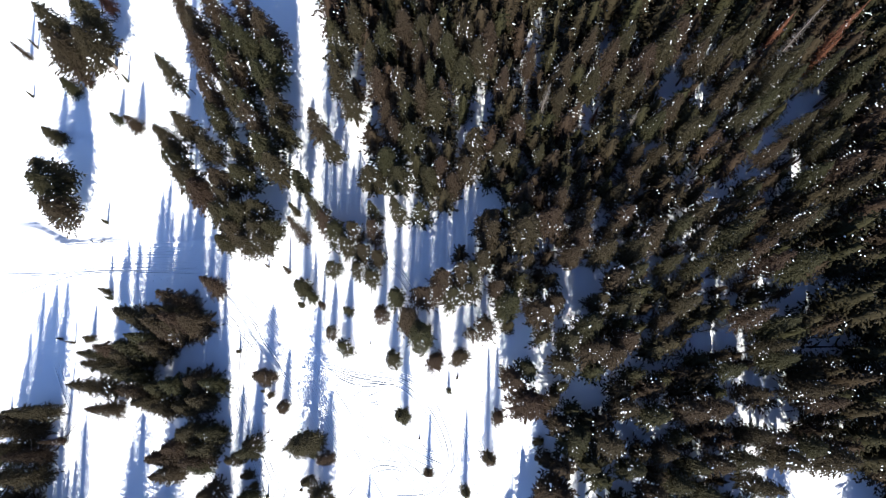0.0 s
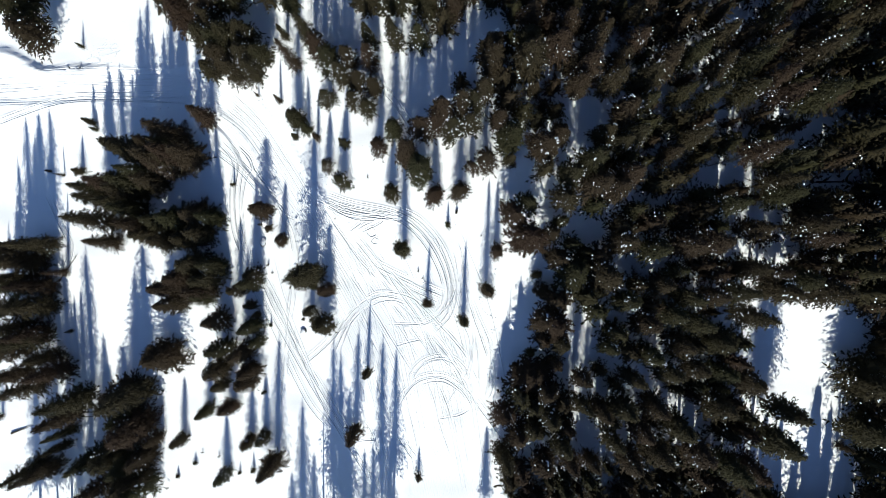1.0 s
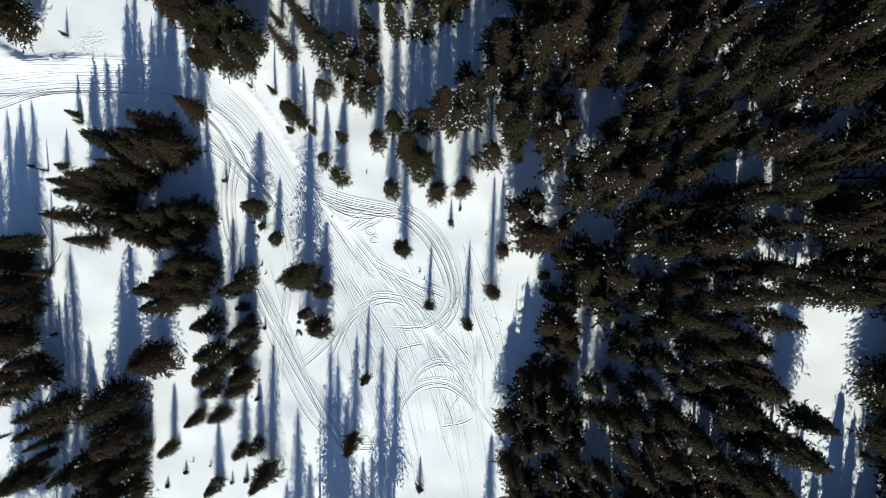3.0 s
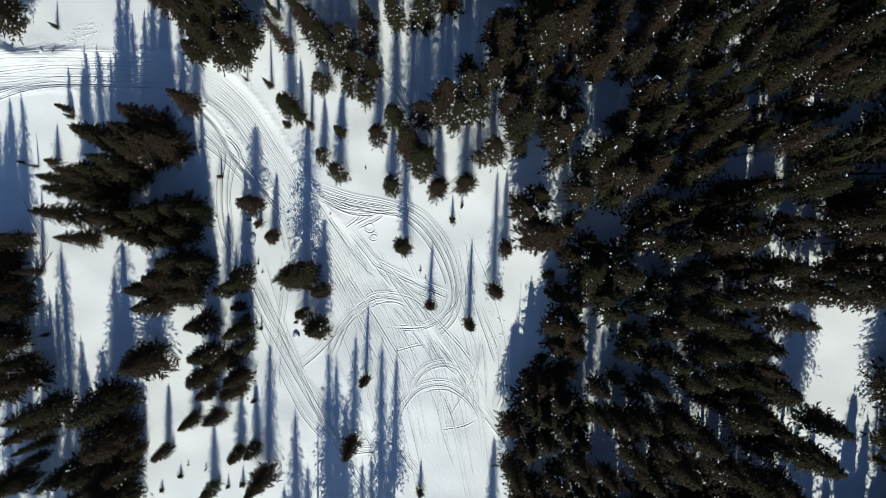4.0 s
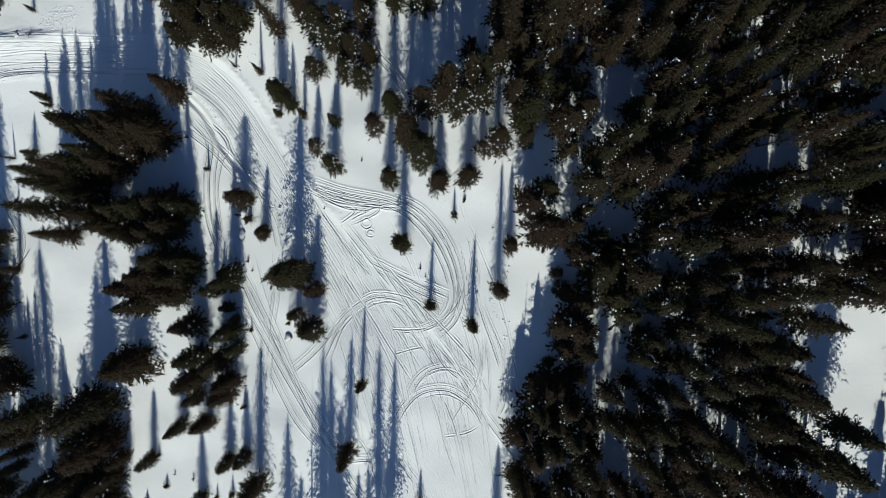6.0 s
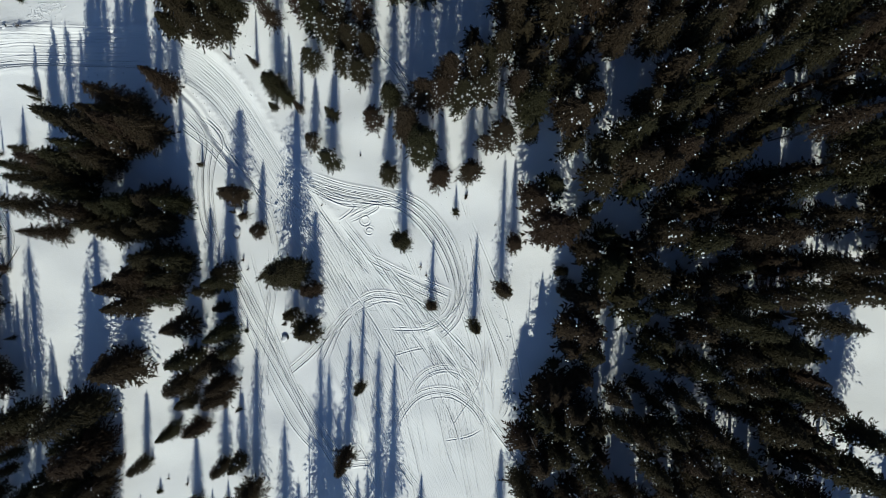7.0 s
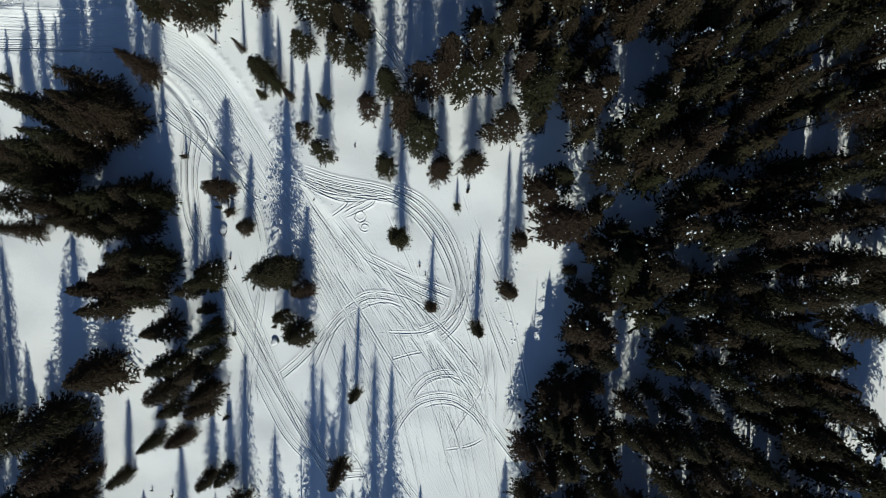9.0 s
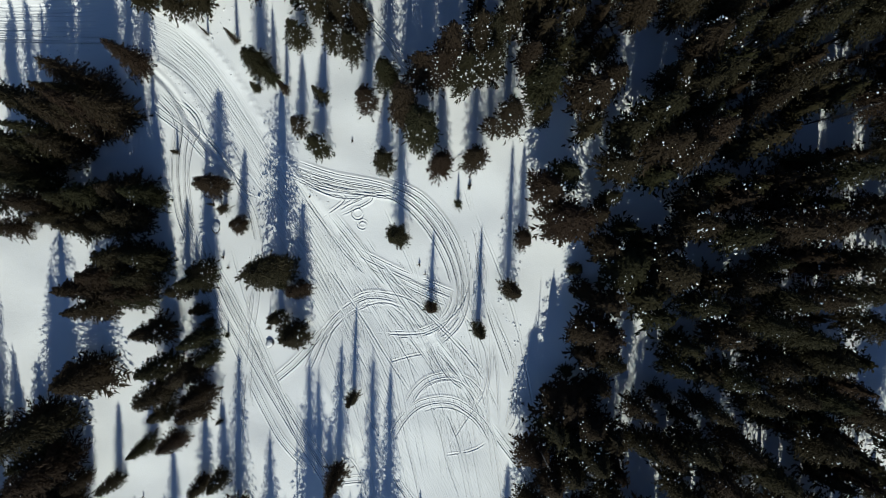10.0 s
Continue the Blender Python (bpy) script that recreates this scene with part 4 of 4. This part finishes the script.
NORTH += [
    (34.1, 55.0, 19.0, 2.10), (35.8, 56.8, 19.0, 2.09), (30.3, 50.6, 15.0, 1.96), (35.2, 45.9, 17.0, 1.74), (33.2, 44.4, 15.0, 1.77), (33.9, 40.0, 13.0, 1.48),
    (37.9, 42.8, 16.0, 1.65), (15.2, 40.9, 13.0, 1.29), (19.2, 40.2, 12.0, 1.19), (22.2, 41.7, 10.0, 0.98), (30.5, 40.2, 13.0, 1.48), (29.3, 36.0, 15.0, 1.80),
    (22.5, 36.5, 12.0, 1.19), (27.8, 34.2, 13.0, 1.72), (23.6, 32.2, 13.0, 1.30), (12.8, 34.5, 14.0, 2.06), (12.5, 31.3, 13.0, 2.40), (18.2, 33.4, 14.0, 1.72),
    (7.3, 30.6, 13.0, 2.31), (44.1, 48.8, 17.0, 1.72), (40.7, 44.0, 15.0, 1.75), (45.9, 44.1, 16.0, 1.73), (48.7, 46.0, 17.0, 1.61), (52.6, 52.2, 19.0, 1.65),
]
NORTH += [
    (49.9, 49.6, 18.0, 1.56), (46.9, 40.3, 15.0, 1.65), (47.2, 57.4, 18.0, 1.87), (58.2, 51.3, 17.0, 1.48), (53.2, 49.6, 16.0, 1.41), (59.8, 36.0, 18.0, 1.91),
    (56.3, 35.3, 16.0, 1.94), (59.6, 46.0, 14.0, 1.22), (46.6, 32.8, 15.0, 1.67), (54.1, 28.3, 18.0, 1.74), (55.0, 43.3, 15.0, 1.43), (60.3, 32.8, 18.0, 1.92),
    (42.6, 54.1, 17.0, 1.70), (60.7, 44.7, 17.0, 1.70), (39.8, 54.8, 16.0, 1.52), (62.0, 49.8, 18.0, 1.67), (42.0, 58.4, 17.0, 1.69), (58.0, 40.3, 16.0, 1.52),
    (50.7, 39.4, 15.0, 1.65),
]
plant([
    (-62.1, 73.5, 12.0, 1.97), (11.1, 57.7, 8.0, 0.56), (25.1, 48.4, 9.0, 0.63), (51.6, 57.1, 17.0, 1.19), (59.7, 55.9, 20.0, 1.40), (59.3, 54.6, 14.0, 1.05),
    (61.4, 34.8, 8.0, 0.56),
], "rust")
plant([
    (42.2, 13.1, 15.0, 1.12), (15.8, 48.9, 16.0, 1.35), (29.6, 45.0, 14.0, 1.01), (54.9, 56.9, 18.0, 1.26), (39.1, 36.7, 12.0, 0.94),
], "bare")
plant([
    (-22.6, -51.4, 21.0, 0.60), (10.3, -26.7, 15.0, 0.60),
], "pole")
PLACED += [(x, y, r) for x, y, h, r in NORTH]


def inside(x, y, poly):
    odd = False
    for (x1, y1), (x2, y2) in zip(poly, poly[1:] + poly[:1]):
        if (y1 > y) != (y2 > y) and x < (x2 - x1) * (y - y1) / (y2 - y1) + x1:
            odd = not odd
    return odd


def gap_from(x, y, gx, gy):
    """Distance to a glade, stretched towards the camera so leaning crowns don't hide it."""
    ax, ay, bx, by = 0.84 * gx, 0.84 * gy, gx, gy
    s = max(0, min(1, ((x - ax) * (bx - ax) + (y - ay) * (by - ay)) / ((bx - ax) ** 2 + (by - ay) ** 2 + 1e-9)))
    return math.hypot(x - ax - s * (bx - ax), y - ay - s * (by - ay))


BEHIND = []
# closed forest east and north of the clearing; glades (x, y, radius) placed to fit the camera's view
FOREST = [(10.3, -29.6), (15.5, -11.2), (17.4, 7.1), (8.7, 17.8), (-0.2, 27.5), (-8.8, 39.2), (-19.2, 52.9), (-19.3, 67.6), (-23.7, 80.7), (30.0, 84.0), (84.0, 84.0), (84.0, -66.0), (12.0, -66.0)]
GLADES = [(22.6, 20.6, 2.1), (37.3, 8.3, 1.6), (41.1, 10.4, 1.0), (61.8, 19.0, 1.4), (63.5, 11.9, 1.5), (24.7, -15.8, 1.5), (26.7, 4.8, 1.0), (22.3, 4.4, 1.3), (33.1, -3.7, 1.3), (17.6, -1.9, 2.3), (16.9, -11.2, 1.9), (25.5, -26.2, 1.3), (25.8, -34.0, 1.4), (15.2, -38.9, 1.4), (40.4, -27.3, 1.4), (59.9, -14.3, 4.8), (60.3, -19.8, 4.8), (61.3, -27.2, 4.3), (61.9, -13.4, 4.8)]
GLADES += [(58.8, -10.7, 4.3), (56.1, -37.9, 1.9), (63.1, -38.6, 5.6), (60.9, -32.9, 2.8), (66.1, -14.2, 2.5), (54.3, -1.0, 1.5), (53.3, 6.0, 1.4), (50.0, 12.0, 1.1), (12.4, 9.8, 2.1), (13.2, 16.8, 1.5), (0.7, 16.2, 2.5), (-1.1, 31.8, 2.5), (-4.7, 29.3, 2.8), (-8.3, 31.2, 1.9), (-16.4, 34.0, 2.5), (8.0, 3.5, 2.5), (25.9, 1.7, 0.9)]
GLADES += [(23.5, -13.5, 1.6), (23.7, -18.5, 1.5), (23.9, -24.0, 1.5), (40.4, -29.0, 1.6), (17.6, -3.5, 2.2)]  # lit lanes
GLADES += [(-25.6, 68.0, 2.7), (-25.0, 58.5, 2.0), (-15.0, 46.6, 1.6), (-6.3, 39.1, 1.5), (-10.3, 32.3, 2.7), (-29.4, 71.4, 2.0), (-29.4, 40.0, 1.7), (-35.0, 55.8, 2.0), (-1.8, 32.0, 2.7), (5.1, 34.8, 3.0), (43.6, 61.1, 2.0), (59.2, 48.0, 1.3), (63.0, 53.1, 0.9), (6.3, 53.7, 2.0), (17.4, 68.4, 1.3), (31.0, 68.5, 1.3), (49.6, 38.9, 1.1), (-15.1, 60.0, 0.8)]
DEAL = random.Random(3)
for attempt in range(12000):
    x, y = DEAL.uniform(-32, 82), DEAL.uniform(-60, 82)
    height = DEAL.uniform(7.0, 14.0) if x < 60 and y < 60 else DEAL.uniform(11, 18)    # lower trees grow in the shade of tall ones
    if x > 77 and y < 35 or y < -53:
        continue
    if not inside(x, y, FOREST) or min(math.hypot(x - a, y - b) - 0.45 * q for a, b, q in PLACED) < 1.55:
        continue
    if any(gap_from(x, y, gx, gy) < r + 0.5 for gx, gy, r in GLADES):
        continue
    PLACED.append((x, y, 0.11 * height))
    BEHIND.append((x, y, height, height * DEAL.uniform(0.2, 0.245)))


def joined(name, meshes, label, category):
    """Many copies of meshes, each with its pose, as one mesh."""
    verts, sizes, loops, tints, mats, slots, shift = [], [], [], [], [], [], 0
    cache = {}
    for me, m in meshes:
        if me.name not in cache:
            co, order, total = np.empty(3 * len(me.vertices)), np.empty(len(me.loops), int), np.empty(len(me.polygons), int)
            me.vertices.foreach_get("co", co)
            me.loops.foreach_get("vertex_index", order)
            me.polygons.foreach_get("loop_total", total)
            cache[me.name] = co.reshape(-1, 3), order, total
        co, order, total = cache[me.name]
        a = np.array(m)
        verts.append(co @ a[:3, :3].T + a[:3, 3])
        loops.append(order + shift)
        tints.append(np.full(len(co), (13.7 * a[0, 3] + 7.3 * a[1, 3]) % 1.0))
        sizes.append(total)
        if me.materials[0] not in mats:
            mats.append(me.materials[0])
        slots.append(np.full(len(total), mats.index(me.materials[0])))
        shift += len(co)
    verts, loops, sizes = np.concatenate(verts), np.concatenate(loops), np.concatenate(sizes)
    out = bpy.data.meshes.new(name)
    out.vertices.add(len(verts))
    out.vertices.foreach_set("co", verts.ravel())
    out.loops.add(len(loops))
    out.loops.foreach_set("vertex_index", loops)
    out.polygons.add(len(sizes))
    out.polygons.foreach_set("loop_start", np.concatenate([[0], np.cumsum(sizes)[:-1]]))
    for mat in mats:
        out.materials.append(mat)
    out.polygons.foreach_set("material_index", np.concatenate(slots))
    out.update(calc_edges=True)
    out.attributes.new("tint", "FLOAT", "POINT").data.foreach_set("value", np.concatenate(tints))
    return tagged(new(name, out), label, category, kind="stuff")


pieces = []
for x, y, height, radius in [(x, y, h, 1.25 * r) for x, y, h, r in NORTH] + BEHIND:
    crown, clumps = DEAL.choice(HABITS["stand" if len(pieces) < 3 * len(NORTH) else "deep"])
    m = Matrix.Translation((x, y, ground_z(x, y) - 0.1)) @ pose(0, 0, 0, 0, 0, DEAL.uniform(0, 360)) @ Matrix.Diagonal((radius, radius, height, 1))
    pieces += [(crown, m), (TRUNKS["fir"], m), (clumps, m)]
joined("forest", pieces, "closed forest of tall dark firs on a snowy slope", "forest")


# ---- small things on the snow ----
def boulder(x, y, size, seed):
    r = random.Random(seed)
    bm = bmesh.new()
    bmesh.ops.create_icosphere(bm, subdivisions=2, radius=1)
    for v in bm.verts:
        n = noise.noise(v.co * 1.4 + Vector((seed, 0, 0)))
        v.co = Vector((v.co.x * 1.15, v.co.y * 0.85, v.co.z * 0.75)) * (1 + 0.35 * n) * size
    stone = bpy.data.meshes.new("stone")
    bm.to_mesh(stone)
    cap = bpy.data.meshes.new("snow_cap")
    bmesh.ops.delete(bm, geom=[v for v in bm.verts if v.co.z < 0.2 * size], context="VERTS")
    for v in bm.verts:
        v.co = v.co * 1.06 + Vector((0.12 * size, -0.1 * size, 0.06 * size))
    bm.to_mesh(cap)
    bm.free()
    stone.materials.append(ROCK)
    cap.materials.append(CLUMP)
    base = tagged(new("boulder"), "dark grey boulder capped with snow", "rock")
    part("stone", stone, base)
    part("snow_cap", cap, base, "white snow cap")
    base.matrix_basis = pose(x, y, ground_z(x, y) + 0.2 * size, 0, 0, r.uniform(0, 360))


for k, (x, y, size) in enumerate([(-31.5, 4.2, 0.7), (-31.9, 0.9, 0.65), (-25.1, -14.8, 0.6), (-65.0, 30.9, 0.45), (-63.6, 30.8, 0.35)]):
    boulder(x, y, size, 3 + k)


def fallen_log(a, b, thick):
    a, b = (Vector((*p, ground_z(*p) + 0.8 * thick)) for p in (a, b))
    axis = b - a
    log = tagged(new("fallen_log"), "bare fallen trunk lying on the snow", "log")
    part("stem", trunk_mesh(BARK, 1.0, "stem", 0.02), log)
    r = random.Random(int(a.x))
    v, f = [], []
    for _ in range(14):
        z, t = r.uniform(0.2, 0.95), r.uniform(0, 6.28)
        d = Vector((math.cos(t), math.sin(t), 0))
        n, i = Vector((-d.y, d.x, 0)), len(v)
        top = Vector((0, 0, z + 0.04)) + d * r.uniform(2, 5)
        v.extend([Vector((0, 0, z)) + n * 0.12, Vector((0, 0, z)) - n * 0.12, top, Vector((0, 0, z + 0.015))])
        f.extend([(i, i + 1, i + 2), (i + 1, i + 3, i + 2), (i + 3, i, i + 2)])
    tagged(part("branch_stubs", mesh_of("branch_stubs", v, f, BARK), log), kind="stuff")
    log.matrix_basis = Matrix.Translation(a) @ axis.to_track_quat("Z", "Y").to_matrix().to_4x4() @ Matrix.Diagonal((thick, thick, axis.length, 1))


fallen_log((-82.5, -35.2), (-77.9, -33.4), 0.2)
fallen_log((58.0, 10.4), (66.2, 10.3), 0.2)
fallen_log((-70.2, -6.0), (-66.0, -0.8), 0.14)
fallen_log((-2.6, 8.2), (1.0, 10.2), 0.07)


def shrub(x, y, size, seed):
    r = random.Random(seed)
    v, f = [], []
    for _ in range(16):
        a, tilt, length = r.uniform(0, 6.28), r.uniform(0.1, 0.9), size * r.uniform(0.5, 1.0)
        tip = Vector((math.cos(a) * math.sin(tilt), math.sin(a) * math.sin(tilt), math.cos(tilt))) * length
        n, i = Vector((-math.sin(a), math.cos(a), 0)) * (0.035 * size + 0.012), len(v)
        mid = tip * 0.5 + Vector((0, 0, 0.05 * size))
        v.extend([n, -n, mid + n * 0.7, mid - n * 0.7, tip])
        f.extend([(i, i + 1, i + 3, i + 2), (i + 2, i + 3, i + 4)])
    bush = tagged(new("shrub", mesh_of("shrub", v, f, BARK)), "leafless brown shrub sticking out of the snow", "shrub", "bare shrubs")
    bush.location = (x, y, ground_z(x, y) - 0.03)


for k, (x, y, size) in enumerate([(1.9, 6.1, 1.0), (-31.0, -3.0, 0.9), (-30.4, -4.4, 0.7), (-41.9, -38.5, 1.1), (-45.0, -37.8, 0.7), (-4.6, -4.0, 0.8), (-3.9, -5.2, 0.6), (-20.4, 12.4, 0.7),
                                  (-13.2, 12.0, 0.6), (-11.8, 17.6, 0.5), (10.0, -27.5, 0.8), (9.2, -25.0, 0.7), (9.0, -22.6, 0.7), (-19.0, 5.0, 0.5), (6.0, 2.0, 0.5), (-62.8, 30.9, 1.2), (-56.8, 8.0, 0.7)]):
    shrub(x, y, size, 200 + k)


# ---- clods of snow that fell from branches or were thrown up beside the run ----
def clods(spots, seed, sizes=(0.04, 0.06, 0.09, 0.15)):
    r = random.Random(seed)
    v, f = [], []
    for x, y, spread, count in spots:
        for _ in range(count):
            px, py, s = x + r.gauss(0, spread), y + r.gauss(0, spread), r.choice(sizes) * r.uniform(0.7, 1.2)
            c, i, turn = Vector((px, py, ground_z(px, py))), len(v), r.uniform(0, 3)
            for ring, (wide, up) in enumerate(((1.2, -1.2), (0.8, 0.75))):
                for j in range(5):
                    w = s * wide * r.uniform(0.7, 1.2)
                    v.append(c + Vector((w * math.cos(turn + 1.257 * j), w * math.sin(turn + 1.257 * j), s * up)))
            v.append(c + Vector((0, 0, s)))
            for j in range(5):
                k = (j + 1) % 5
                f.extend([(i + j, i + k, i + 5 + k, i + 5 + j), (i + 5 + j, i + 5 + k, i + 10)])
    tagged(new("snow_clods", mesh_of("snow_clods", v, f, CLUMP)), "white clods of snow scattered below firs and beside the run", "snow", kind="stuff")


SHED = [(x + 1.6 * math.sin(7 * x), y - 1.5 + math.sin(5 * y), 0.8, 12) for x, y, r in PLACED if -34 < x < 12 and 4 < y < 34 and r > 1.0 and math.sin(90 * x) > -0.2]
line = curve_through(ROAD, 1.0)
for a, b in zip(line, line[1:]):
    side = Vector((b[1] - a[1], a[0] - b[0])).normalized()
    if a[1] > 6 and a[0] > -70:
        SHED += [(a[0] + 3.2 * side.x * q, a[1] + 3.2 * side.y * q, 0.3, 3) for q in (-1, 1)]
SHED += [(7.2 + 1.2 * math.sin(0.35 * k), -1.2 - 0.55 * k, 0.22, 3) for k in range(26)]
clods(SHED, 7)
clods([(-59.0, 33.0, 1.1, 170), (-57.2, 33.8, 0.9, 120), (-60.5, 32.0, 0.8, 90)], 8, (0.04, 0.07, 0.11))  # lumps ploughed up beside the run
